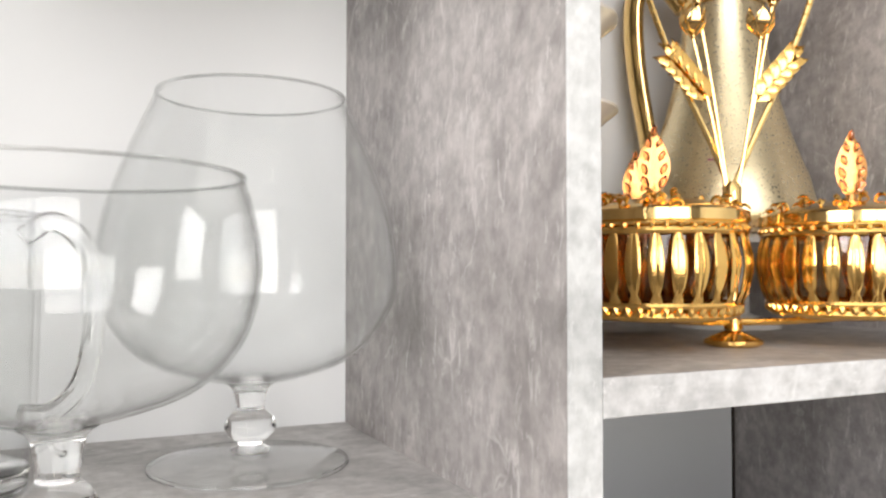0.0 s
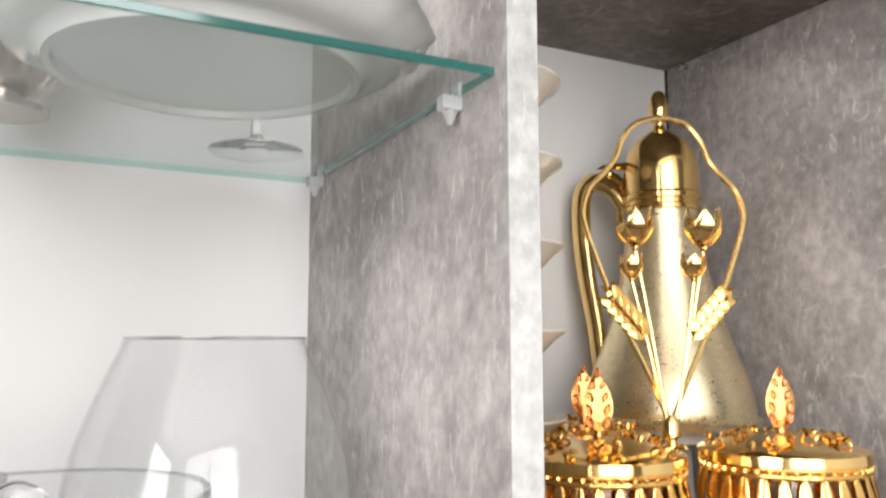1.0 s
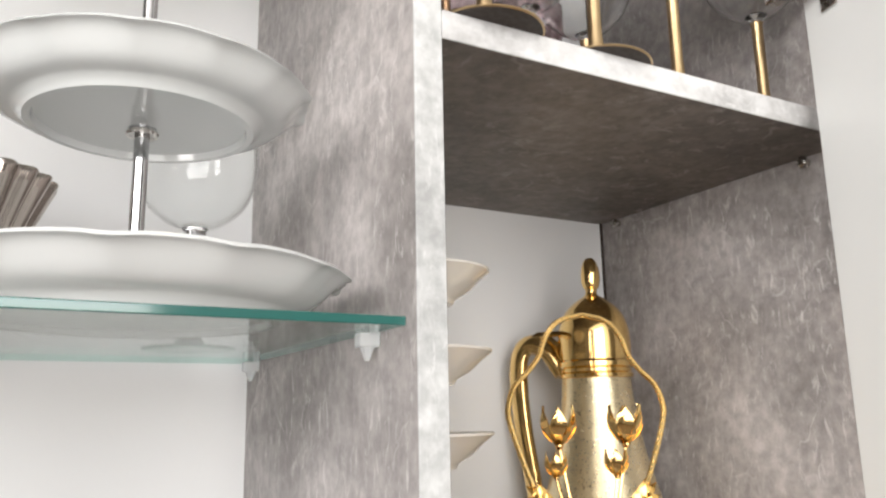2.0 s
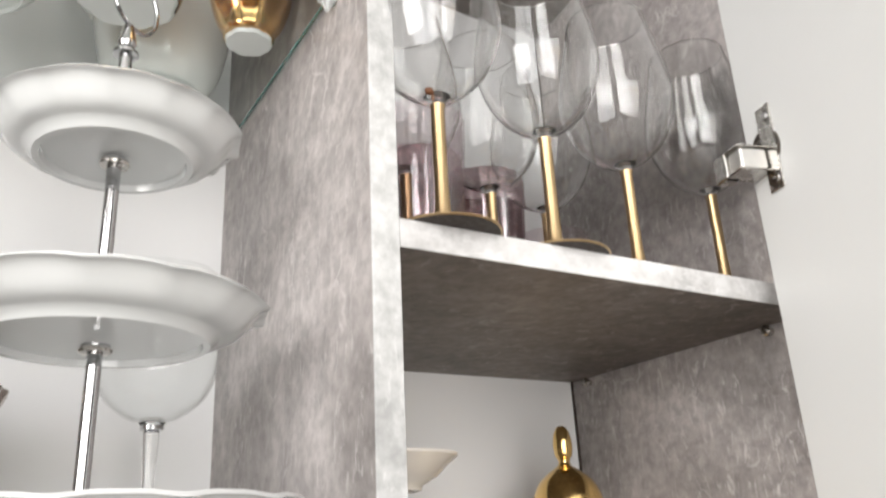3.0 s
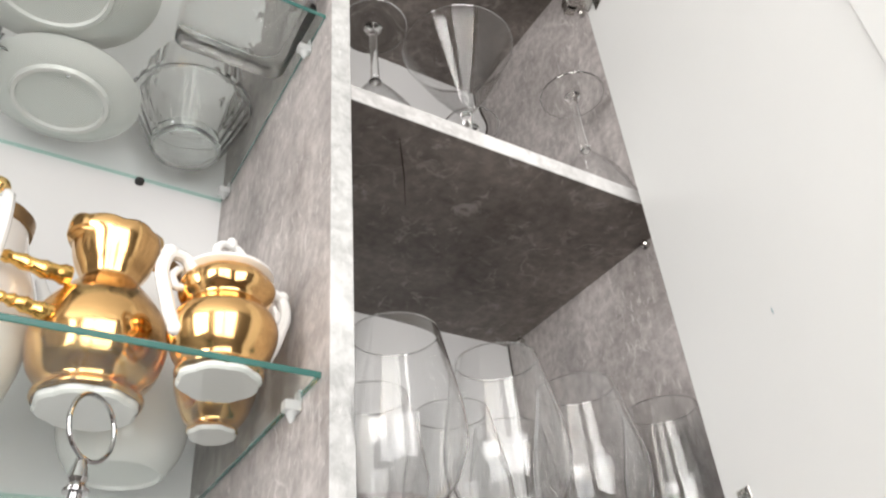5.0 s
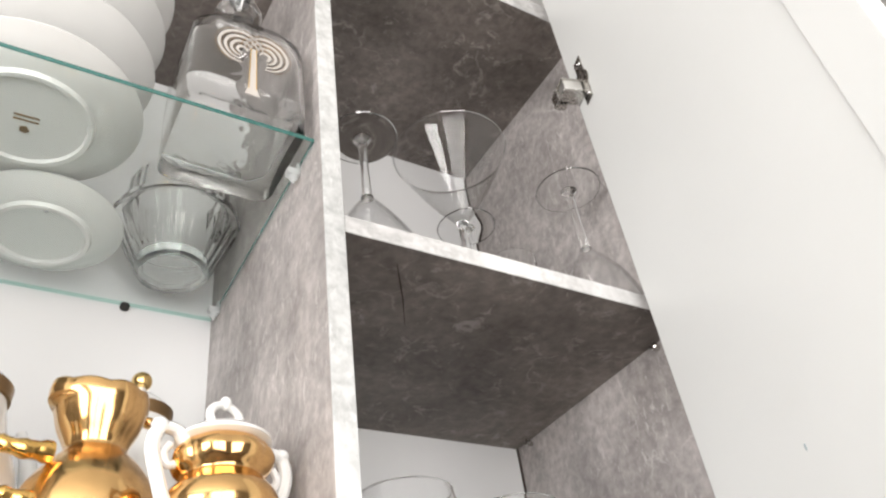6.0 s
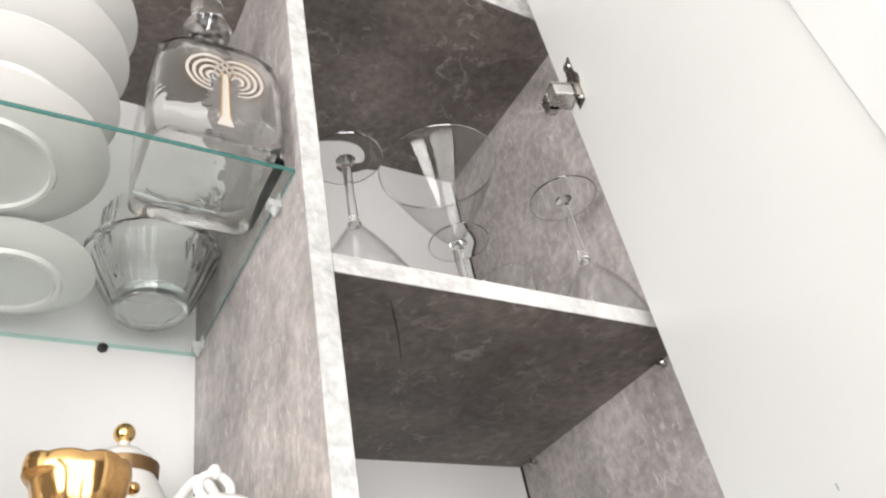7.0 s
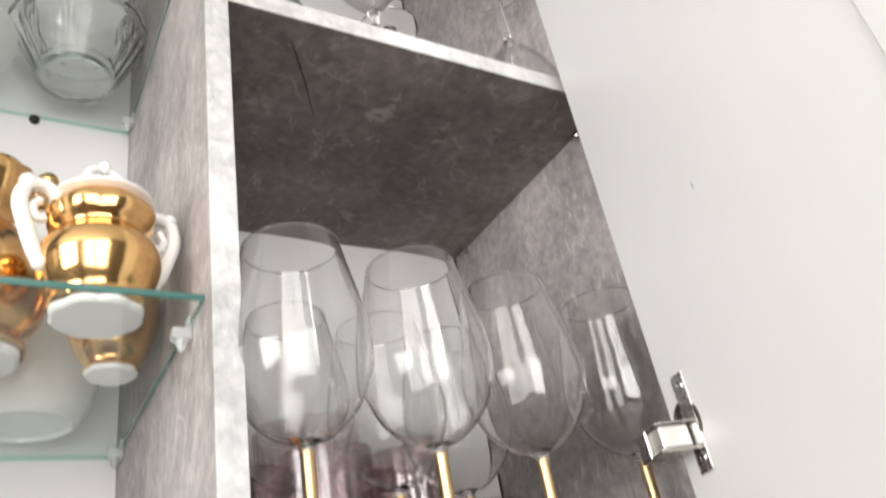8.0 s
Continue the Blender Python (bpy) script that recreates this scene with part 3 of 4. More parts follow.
part("body", moved(lathe(shell(smooth_line(jp, 5), 0.0025), 112, jug_wave), SQ), GOLD_LUSTRE, jug, "mirror-bright gold glaze", True, 50)
hp = [(0.030, 0, 0.160), (0.041, 0, 0.166), (0.050, 0, 0.150), (0.053, 0, 0.120), (0.046, 0, 0.092), (0.040, 0, 0.080)]
part("handle", moved(tube(smooth_line(hp, 5), [0.0035 + 0.0015 * math.sin(i * 0.9) for i in range(26)], 10), SQ @ pose(0, 0, 0, 0, 0, 40)), GOLD_LUSTRE, jug, "curled gold handle", True)
bm = join(ball(0.046, 0, 0.165, 0.0055), ball(0.040, 0, 0.172, 0.004))
part("thumb_rest", moved(bm, SQ @ pose(0, 0, 0, 0, 0, 12)), GOLD_LUSTRE, jug, "", True)

SG = Matrix.Diagonal((1, 1, 0.88, 1))
sug = thing("gold_sugar_pot", -0.0745, 0.056, S2, "gold-glazed sugar pot with white scroll handles and white lid", "sugar pot", rz=16)
part("underside", moved(lobed_base(0.028, 0.005), SG), PORCELAIN, sug, "white unglazed underside")
sp = [(0.028, 0.005), (0.030, 0.009), (0.028, 0.014), (0.034, 0.026), (0.038, 0.042), (0.036, 0.055), (0.0285, 0.066), (0.0275, 0.070), (0.032, 0.076), (0.034, 0.084), (0.031, 0.092), (0.027, 0.096)]
part("body", moved(lathe(shell(smooth_line(sp, 5), 0.0025), 96, gadroon(8, 0.06, 0.066, 0.10)), SG), GOLD_LUSTRE, sug, "mirror-bright gold glaze", True, 50)
part("lid", moved(lathe([(0, 0.113), (0.013, 0.112), (0.025, 0.1065), (0.0325, 0.1000), (0.0330, 0.0975), (0.030, 0.0960), (0, 0.0955)], 48), SG), PORCELAIN, sug, "white porcelain lid", True)
loop = [(0.012 * math.cos(a), 0, 0.1215 + 0.0105 * math.sin(a)) for a in np.linspace(0, 2 * math.pi, 28, endpoint=False)]
part("lid_knob", moved(join(tube(loop, 0.0032, 8, True), ball(0, 0, 0.134, 0.0045, 1, 1, 1.4)), SG), PORCELAIN, sug, "pierced white loop knob", True)
for sgn in (-1, 1):
    hp = [(sgn * 0.027, 0, 0.090), (sgn * 0.036, 0, 0.100), (sgn * 0.048, 0, 0.098), (sgn * 0.052, 0, 0.082), (sgn * 0.047, 0, 0.062), (sgn * 0.041, 0, 0.044), (sgn * 0.036, 0, 0.036)]
    h = tube(smooth_line(hp, 5), 0.0049, 10)
    hk = [(sgn * 0.040, 0, 0.088), (sgn * 0.044, 0, 0.080), (sgn * 0.041, 0, 0.072), (sgn * 0.036, 0, 0.073)]
    join(h, tube(smooth_line(hk, 4), 0.003, 8), ball(sgn * 0.036, 0, 0.036, 0.0062), ball(sgn * 0.048, 0, 0.101, 0.006))
    part("handle", moved(h, SG), PORCELAIN, sug, "white scrolled handle", True)

cup = thing("gold_cup", -0.052, 0.142, S2, "small gold-glazed cup with a white underside", "cup")
part("underside", lobed_base(0.018, 0.003), PORCELAIN, cup, "white unglazed underside")
part("body", lathe(shell(smooth_line([(0, 0.003), (0.018, 0.004), (0.019, 0.008), (0.026, 0.020), (0.032, 0.040), (0.033, 0.062)], 4), 0.002), 64, gadroon(8, 0.05, 0.0, 0.08)), GOLD_LUSTRE, cup, "", True, 50)


def white_pot(x, y, r, h, lid_r, label, spout):
    p = thing("white_teapot", x, y, S2, label, "teapot", "white teapots")
    pr = [(0.0, 0.003), (0.58 * r, 0.003), (0.60 * r, 0.0), (0.66 * r, 0.002), (0.86 * r, 0.12 * h), (r, 0.36 * h), (0.96 * r, 0.60 * h), (0.72 * r, 0.84 * h), (lid_r * 1.05, h)]
    part("body", lathe(pr[:3] + smooth_line(pr[3:], 5), 56), PORCELAIN, p, "", True, 50)
    part("band", lathe([(lid_r, h - 0.001), (lid_r * 1.12, h), (lid_r * 1.14, h + 0.011), (lid_r * 1.04, h + 0.013), (lid_r, h + 0.012)], 48), BRONZE_BAND, p, "dull gold band round the lid", True)
    part("lid", lathe([(lid_r * 1.03, h + 0.012), (lid_r * 0.95, h + 0.017), (lid_r * 0.6, h + 0.025), (0.006, h + 0.030), (0.0045, h + 0.036), (0, h + 0.037)], 40), PORCELAIN, p, "", True, 50)
    part("lid_knob", ball(0, 0, h + 0.0435, 0.0095, sub=3), GOLD, p, "gold ball knob", True)
    sp_ = [(0.90 * r, 0, 0.40 * h), (1.25 * r, 0, 0.55 * h), (1.42 * r, 0, 0.80 * h), (1.60 * r, 0, 0.95 * h)]
    part("spout", moved(tube(smooth_line(sp_, 5), [0.012 - 0.0005 * i for i in range(16)], 12), pose(0, 0, 0, 0, 0, spout)), PORCELAIN, p, "", True)
    hp_ = [(-0.70 * r, 0, 0.86 * h), (-1.15 * r, 0, 0.98 * h), (-1.50 * r, 0, 0.72 * h), (-1.30 * r, 0, 0.42 * h), (-0.95 * r, 0, 0.30 * h)]
    part("handle", moved(tube(smooth_line(hp_, 5), 0.0048, 10), pose(0, 0, 0, 0, 0, spout)), PORCELAIN, p, "", True)
    return p


white_pot(-0.098, 0.246, 0.058, 0.192, 0.027, "white porcelain teapot with dull gold band and gold ball knob", 165)
white_pot(-0.238, 0.160, 0.050, 0.150, 0.030, "squat white porcelain teapot with gold band and gold ball knob", 100)
wc = thing("white_cup", -0.290, 0.062, S2, "plain white porcelain cup with a loop handle", "cup")
hp = [(-0.040, 0, 0.055), (-0.056, 0, 0.058), (-0.064, 0, 0.042), (-0.056, 0, 0.026), (-0.036, 0, 0.022)]
part("handle", tube(smooth_line(hp, 5), 0.0036, 10), PORCELAIN, wc, "", True)
part("body", lathe(shell(smooth_line([(0, 0.002), (0.022, 0.001), (0.025, 0.004), (0.038, 0.025), (0.044, 0.055), (0.046, 0.070)], 4), 0.0025), 48), PORCELAIN, wc, "", True, 50)


for z_, y_, ln in ((0.094, -0.020, 0.060), (0.058, -0.024, 0.046)):
    n_ = 21
    line = smooth_line([(-0.030, y_, z_), (-0.030 - 0.3 * ln, y_ - 0.004, z_ - 0.001), (-0.030 - 0.6 * ln, y_ - 0.006, z_ + 0.001), (-0.030 - 0.8 * ln, y_ - 0.007, z_ + 0.002), (-0.030 - ln, y_ - 0.008, z_ + 0.003), (-0.036 - ln, y_ - 0.008, z_ + 0.004)], 4)
    rad = [0.0075 * (1 - 0.80 * k / n_) + 0.0008 * math.sin(k * 2.0) for k in range(n_)]
    part("side_handle", moved(tube(line, rad, 10), pose(0, 0, 0, 0, 0, -20)), GOLD_CAST, jug, "turned gold side handle", True)


# ---- glass column, third glass shelf: plates, decanter, faceted vase ----
def flat_plate(r, mat, h=0.018, foot=0.55):
    f = foot * r
    out = [(0, 0.0035), (f - 0.003, 0.0035), (f - 0.002, 0), (f + 0.002, 0), (f + 0.004, 0.004), (0.72 * r, 0.30 * h), (0.9 * r, 0.72 * h), (r, h)]
    inn = [(r - 0.001, h + 0.0022), (0.9 * r, 0.72 * h + 0.003), (0.70 * r, 0.30 * h + 0.0035), (f, 0.0065), (0, 0.0065)]
    return lathe(out + inn, 72)


rack = thing("plate_rack", -0.245, 0.100, S3, "chrome wire rack holding white plates one above another", "plate rack")
for a in (70, 110, 160):
    ca, sa = math.cos(radians(a)), math.sin(radians(a))
    part("post", tube([(0.098 * ca, 0.098 * sa, 0.0), (0.098 * ca, 0.098 * sa, 0.285)], 0.0022, 8), CHROME, rack, "", True)
for i in range(4):
    z_ = 0.012 + 0.062 * i
    hoop = [(0.098 * math.cos(b), 0.098 * math.sin(b), z_) for b in np.linspace(radians(70), radians(160), 12)]
    join_ = tube(hoop, 0.0016, 6)
    for a in (70, 110, 160):
        join(join_, tube([(0.098 * math.cos(radians(a)), 0.098 * math.sin(radians(a)), z_), (0.082 * math.cos(radians(a)), 0.082 * math.sin(radians(a)), z_)], 0.0016, 6))
    part("tier", join_, CHROME, rack, "", True)
for i in range(4):
    pl = tagged(part("dinner_plate", flat_plate(0.093, PORCELAIN), PORCELAIN, None, "", True, 50), "plain white porcelain plate held in a rack", "plate", "plates in the upper rack")
    pl.matrix_world = pose(-0.245 + 0.004 * i, 0.100, S3 + 0.014 + 0.062 * i)
    mark = lathe([(0, 0.0028), (0.0045, 0.0028), (0.0045, 0.0034), (0, 0.0034)], 5, None, (0, 0.012, 0))
    for bar_y in (0.001, -0.004):
        boxed(-0.010, 0.010, bar_y - 0.0009, bar_y + 0.0009, 0.0028, 0.0034, bm=mark)
    part("maker_mark", mark, BRONZE_BAND, pl, "small gold-brown stamp under the plate")
sau = tagged(part("saucer", flat_plate(0.075, PORCELAIN, 0.016, 0.58), PORCELAIN, None, "", True, 50), "white porcelain saucer lying on a glass shelf", "saucer")
sau.matrix_world = pose(-0.212, 0.232, S3)

MOULDED = solid_glass("moulded_clear_glass", (0.998, 1.0, 0.999), 0.0, 1.3)
VASE_GLASS = solid_glass("cut_clear_glass", (0.998, 1.0, 0.999), 0.0, 1.33)
for _g in (MOULDED, VASE_GLASS):
    _p = _g.node_tree.nodes["Principled BSDF"]
    _p.inputs["Coat Weight"].default_value, _p.inputs["Coat IOR"].default_value, _p.inputs["Coat Roughness"].default_value = 0.30, 1.7, 0.05
_mn = MOULDED.node_tree
bump(_mn, next(n for n in _mn.nodes if n.type == "BSDF_PRINCIPLED"), noise_tex(_mn, coords(_mn), 26.0, 2, 0.5, distort=0.8), 0.45, 0.004)
dec = thing("glass_decanter", -0.0805, 0.058, S3, "square clear glass decanter with stopper and a cream palm emblem", "decanter")


def rounded_square(half, r, n=6):
    pts = []
    for k, (cx, cy) in enumerate(((1, 1), (-1, 1), (-1, -1), (1, -1))):
        for i in range(n + 1):
            a = math.pi / 2 * (k + i / n)
            pts.append((cx * (half - r) + r * math.cos(a), cy * (half - r) + r * math.sin(a)))
    return pts


def square_rows(levels):
    return [[(x, y, z) for x, y in rounded_square(h, r)] for h, r, z in levels]


outer = square_rows([(0.049, 0.012, 0.0), (0.054, 0.014, 0.004), (0.0545, 0.014, 0.02), (0.0545, 0.014, 0.102), (0.0535, 0.018, 0.120), (0.048, 0.026, 0.136), (0.036, 0.030, 0.148), (0.0235, 0.0234, 0.156), (0.0175, 0.0174, 0.163), (0.0165, 0.0164, 0.172), (0.0165, 0.0164, 0.222)])
inner = square_rows([(0.036, 0.018, 0.020), (0.048, 0.012, 0.026), (0.0505, 0.012, 0.04), (0.0505, 0.012, 0.100), (0.0495, 0.016, 0.117), (0.044, 0.024, 0.132), (0.032, 0.027, 0.143), (0.0195, 0.0194, 0.151), (0.0135, 0.0134, 0.159), (0.0125, 0.0124, 0.172), (0.0125, 0.0124, 0.221)])
ib = lofted(inner)
bmesh.ops.reverse_faces(ib, faces=ib.faces)
body = part("body", lofted(outer), MOULDED, dec, "thick square clear glass", True, 40)
ibm = bpy.data.meshes.new("inside")
ib.to_mesh(ibm)
ib.free()
ibm.materials.append(MOULDED)
for p_ in ibm.polygons:
    p_.use_smooth = True
ino = new("inside", ibm)
ino.parent = dec
part("collar", lathe([(0.0167, 0.204), (0.0225, 0.205), (0.0245, 0.2105), (0.0225, 0.216), (0.0167, 0.217)], 40), THICK, dec, "", True, 60)
part("stopper", lathe([(0, 0.223), (0.0165, 0.2225), (0.0165, 0.231), (0.0135, 0.237), (0.0155, 0.243), (0.0165, 0.252), (0.0135, 0.262), (0.006, 0.268), (0, 0.269)], 36, fine=2), THICK, dec, "clear glass stopper", True, 60)
# the palm: a trunk and two fans of ribs, raised a little on the front face
fy = -0.0555
trunk = lofted([[(w * sx, fy + dy, z) for sx, dy in ((-1, 0.0008), (-1, -0.0004), (1, -0.0004), (1, 0.0008))] for w, z in ((0.0070, 0.022), (0.0045, 0.030), (0.0032, 0.052), (0.0024, 0.086))])
emblem = part("palm_emblem", trunk, PALM_CREAM, dec, "cream palm tree emblem")


def arc_band(cx, cz, r0, r1, a0, a1, sgn, n=22):
    """A flat curved band, slightly raised."""
    rows = []
    for a in np.linspace(radians(a0), radians(a1), n):
        w = 0.5 * (r1 - r0) * math.sin(math.pi * min(max((math.degrees(a) - a0) / (a1 - a0), 0.06), 0.94)) ** 0.4
        m = 0.5 * (r0 + r1)
        c_, s_ = math.cos(a), math.sin(a)
        rows.append([(sgn * (cx + 0.95 * (m + q * w) * c_), fy + dy, cz + (m + q * w) * s_) for q, dy in ((-1, 0.0006), (-1, -0.0005), (1, -0.0005), (1, 0.0006))])
    return lofted(rows)


for sgn in (-1, 1):
    for k in range(4):
        r0 = 0.0035 + 0.0056 * k
        part("frond", arc_band(0.0105 + 0.0004 * k, 0.080 + 0.0012 * k, r0, r0 + 0.0029, -75 - 6 * k, 178, sgn), PALM_CREAM, emblem)
        r2 = r0 + 0.0050
        line = [(sgn * (0.0105 + 0.0004 * k + 0.95 * r2 * math.cos(a)), fy - 0.0004, 0.080 + 0.0012 * k + r2 * math.sin(a)) for a in np.linspace(radians(-70), radians(176), 22)]
        part("gilt_line", tube(line, 0.0003, 5), BRONZE_BAND, emblem, "thin gold outline")
    part("gilt_line", tube([(sgn * 0.0036, fy - 0.0006, 0.030), (sgn * 0.0026, fy - 0.0006, 0.086)], 0.0005, 5), GOLD, emblem, "thin gold outline")

vase = thing("faceted_glass_vase", -0.0815, 0.247, S3, "thick faceted clear glass vase", "vase")
part("body", lathe(shell([(0.0, 0.0), (0.036, 0.0), (0.039, 0.004), (0.050, 0.030), (0.061, 0.058), (0.0665, 0.064), (0.0665, 0.070), (0.055, 0.078), (0.053, 0.12)], 0.005), 96, lambda a, i, r, z: (r * (1 + (0.05 * (1 / max(math.cos((a % (math.pi / 4)) - math.pi / 8), 0.1) - 1) * 6 + 0.025 * abs(math.sin(a * 12))) * min(z / 0.03, 1) * (r > 0.03)), z)), VASE_GLASS, vase, "", True, 25)
part("base_block", lathe([(0, 0.001), (0.031, 0.001), (0.034, 0.004), (0.036, 0.014), (0.030, 0.018), (0, 0.015)], 48), VASE_GLASS, vase, "thick glass bottom", True)

# ---- door column, shelf A: gold bowl set, coffee pot, plates ----
tray = thing("gold_bowl_set", 0.165, 0.090, ZA, "gold three-bowl serving set with a wire carrying handle", "serving set")
BOWLS = ((-0.057, 0.006), (0.068, -0.032), (0.000, 0.096))
bm = lathe([(0, 0.018), (0.005, 0.017), (0.005, 0.010), (0.012, 0.007), (0.018, 0.004), (0.018, 0.002), (0.015, 0.0), (0, 0.0)], 40)
part("base", bm, GOLD_CAST, tray, "small round cast gold base", True, 40)
bm = lathe([(0, 0.010), (0.006, 0.011), (0.0035, 0.02), (0.0035, 0.088), (0.006, 0.090), (0.006, 0.100), (0.0035, 0.104), (0, 0.104)], 20)
part("post", bm, GOLD, tray, "", True)


def oval_ring(z, r, rad, seg=64, beads=0):
    pts = [(r * math.cos(a), r * math.sin(a), z) for a in np.linspace(0, 2 * math.pi, seg, endpoint=False)]
    return tube(pts, rad, 6, True)


def stave(line):
    """A flat cast bar of two leaf-shaped lobes, the lower one short, with a raised middle; it stands at +x."""
    rows = []
    for i, (r, z) in enumerate(line):
        q = i / (len(line) - 1)
        w = 0.0010 + (0.0030 * math.sin(math.pi * q / 0.36) ** 0.6 if q < 0.36 else 0.0034 * math.sin(math.pi * (q - 0.36) / 0.64) ** 0.5)
        rows.append([(r + d, w * e, z) for e, d in ((-1, 0.0), (-0.55, 0.0008), (-0.2, 0.0004), (0.2, 0.0004), (0.55, 0.0008), (1, 0.0), (0.6, -0.0010), (-0.6, -0.0010))])
    return lofted(rows)


def bowl(parent, bx, by, rz):
    """An openwork bowl of leaf-shaped staves between two rings, with a domed lid and a leaf knob."""
    R = 0.0555
    p0 = pose(bx, by, 0.0180, 0, 0, rz)
    prof = [(0.045, 0.003), (0.0505, 0.011), (0.0545, 0.023), (0.0560, 0.036), (0.0525, 0.052)]
    b = part("bowl", moved(lathe([(0, 0.0), (0.036, 0.0), (0.041, 0.003), (0.042, 0.009), (0.039, 0.006), (0, 0.004)], 48), p0), GOLD_CAST, parent, "openwork gold bowl", True)
    for rz_, rr_, th in ((0.004, 0.0470, 0.0024), (0.010, 0.0500, 0.0018), (0.052, 0.0525, 0.0022), (0.0565, 0.0525, 0.0020)):
        part("ring", moved(oval_ring(rz_, rr_, th), p0), GOLD_CAST, b, "", True)
    part("liner", moved(lathe(shell(smooth_line([(0, 0.008), (0.034, 0.009), (0.045, 0.022), (0.0485, 0.038), (0.048, 0.056)], 4), 0.001), 48), p0), LINER, b, "clear inner bowl", True)
    line = smooth_line(prof, 4)
    for k in range(28):
        part("stave", moved(stave(line), p0 @ pose(0, 0, 0, 0, 0, 360 / 28 * k)), GOLD_CAST, b, "", True, 50)
    beads = bmesh.new()
    for k in range(44):
        a = 2 * math.pi * k / 44
        join(beads, ball(0.0535 * math.cos(a), 0.0535 * math.sin(a), 0.0545, 0.0022, sub=1))
        join(beads, ball(0.0490 * math.cos(a), 0.0490 * math.sin(a), 0.0070, 0.0028, 1, 1, 1.3, 1))
    tagged(part("beading", moved(beads, p0), GOLD_CAST, b, "", True), kind="stuff")
    lid = part("lid", moved(lathe([(0, 0.0745), (0.012, 0.074), (0.030, 0.0715), (0.045, 0.068), (0.0525, 0.0655), (0.0550, 0.064), (0.0555, 0.058), (0.0535, 0.0575), (0, 0.0575)], 64), p0), GOLD, b, "polished gold lid", True, 40)
    rnd = random.Random(int(bx * 1000) + 7)
    blobs = bmesh.new()
    for k in range(70):
        a, q = rnd.uniform(0, 2 * math.pi), rnd.uniform(0.35, 1) ** 0.7 * 0.050
        z = 0.0745 - 0.0085 * (q / 0.0525) ** 2
        lf = moved(leaf(rnd.uniform(0.006, 0.010), 0.0045, 0.0012, 0.3), pose(q * math.cos(a), q * math.sin(a), z - 0.0005, 0, rnd.uniform(-30, 5), rnd.uniform(0, 360)))
        join(blobs, lf)
    tagged(part("lid_foliage", moved(blobs, p0), GOLD_CAST, lid, "cast leaf relief", True), kind="stuff")
    face = p0 @ pose(0, 0, 0, 0, 0, -30 - rz)
    knob = tube([(0, 0, 0.072), (0, 0, 0.078)], [0.0045, 0.0030], 10)
    plate_ = moved(leaf(0.044, 0.023, 0.0014, 0.02), pose(0, 0, 0.0745, 0, -90, 0) @ pose(0, 0, 0, 90, 0, 0))
    join(knob, plate_)
    kn = part("knob", moved(knob, face), COPPER_GOLD, lid, "upright leaf-shaped knob set with crystals", True)
    for k in range(4):
        for sg in (-1, 1):
            w_ = (0.0054, 0.0058, 0.0046, 0.0030)[k]
            gem = moved(ball(0, 0, 0, 0.0036 - 0.0003 * k, 0.72, 0.6, 1.3, 1), pose(sg * w_, -0.0022, 0.0835 + 0.0080 * k, 0, 22 * sg, 0))
            part("crystal", moved(gem, face), CRYSTAL, kn, "pale rose crystal")
    part("crystal", moved(ball(0, -0.002, 0.1150, 0.0030, 0.7, 0.6, 1.4, 1), face), CRYSTAL, kn, "pale rose crystal")


COPPER_GOLD = metal("copper_gold", (0.80, 0.38, 0.13), 0.2, 0.3, 220)
LINER = thin_glass("clear_liner", (0.90, 0.82, 0.72))
for n_, (bx, by) in enumerate(BOWLS):
    bowl(tray, bx, by, 40 * n_)
    part("arm", tube(smooth_line([(0, 0, 0.0150), (0.5 * bx, 0.5 * by, 0.0160), (bx, by, 0.0185)], 5), 0.0022, 8), GOLD_CAST, tray, "", True)

# the wire handle, flowers and leaf sprays; its plane faces the viewer
HM = pose(0, 0, 0, 0, 0, -22)
wire = [(0, 0.098), (0.015, 0.132), (0.032, 0.168), (0.047, 0.205), (0.0565, 0.234), (0.0570, 0.247), (0.0520, 0.260), (0.0420, 0.270), (0.0335, 0.281), (0.0285, 0.294), (0.018, 0.306), (0, 0.311)]
half = smooth_line(wire, 5)
full = [(x, 0, z) for x, z in half] + [(-x, 0, z) for x, z in half[::-1][1:]]
hd = part("handle", moved(tube(full, 0.0020, 8), HM), GOLD, tray, "heart-shaped gold wire handle", True)
tw = bmesh.new()
for k in range(10, len(full) - 10):
    join(tw, ball(full[k][0], 0.0, full[k][2], 0.0026, 1, 1, 0.55, 1))
tagged(part("twist", moved(tw, HM), GOLD_CAST, hd, "", True), kind="stuff")


def tulip(x, z, s, foot_x):
    part("stem", moved(tube(smooth_line([(foot_x, -0.001, 0.100), ((x + foot_x) / 2, -0.003, (z + 0.10) / 2), (x, -0.002, z)], 6), 0.0012, 6), HM), GOLD, tray, "", True)
    f = part("tulip", moved(ball(x, -0.002, z, 0.0026 * s, sub=2), HM), GOLD, tray, "gold tulip with a crystal heart", True)
    for k in range(6):
        pet = moved(leaf(0.0235 * s, 0.0125 * s, 0.0008 * s, -0.13), pose(x, -0.002, z, 0, 0, 60 * k + 15) @ pose(0.0015 * s, 0, 0, 0, -70, 0))
        part("petal", moved(pet, HM), GOLD, f, "", True)
    part("crystal", moved(ball(x, -0.002, z + 0.011 * s, 0.0038 * s, 1, 1, 1.2, 1), HM), CRYSTAL, f, "pale rose crystal")


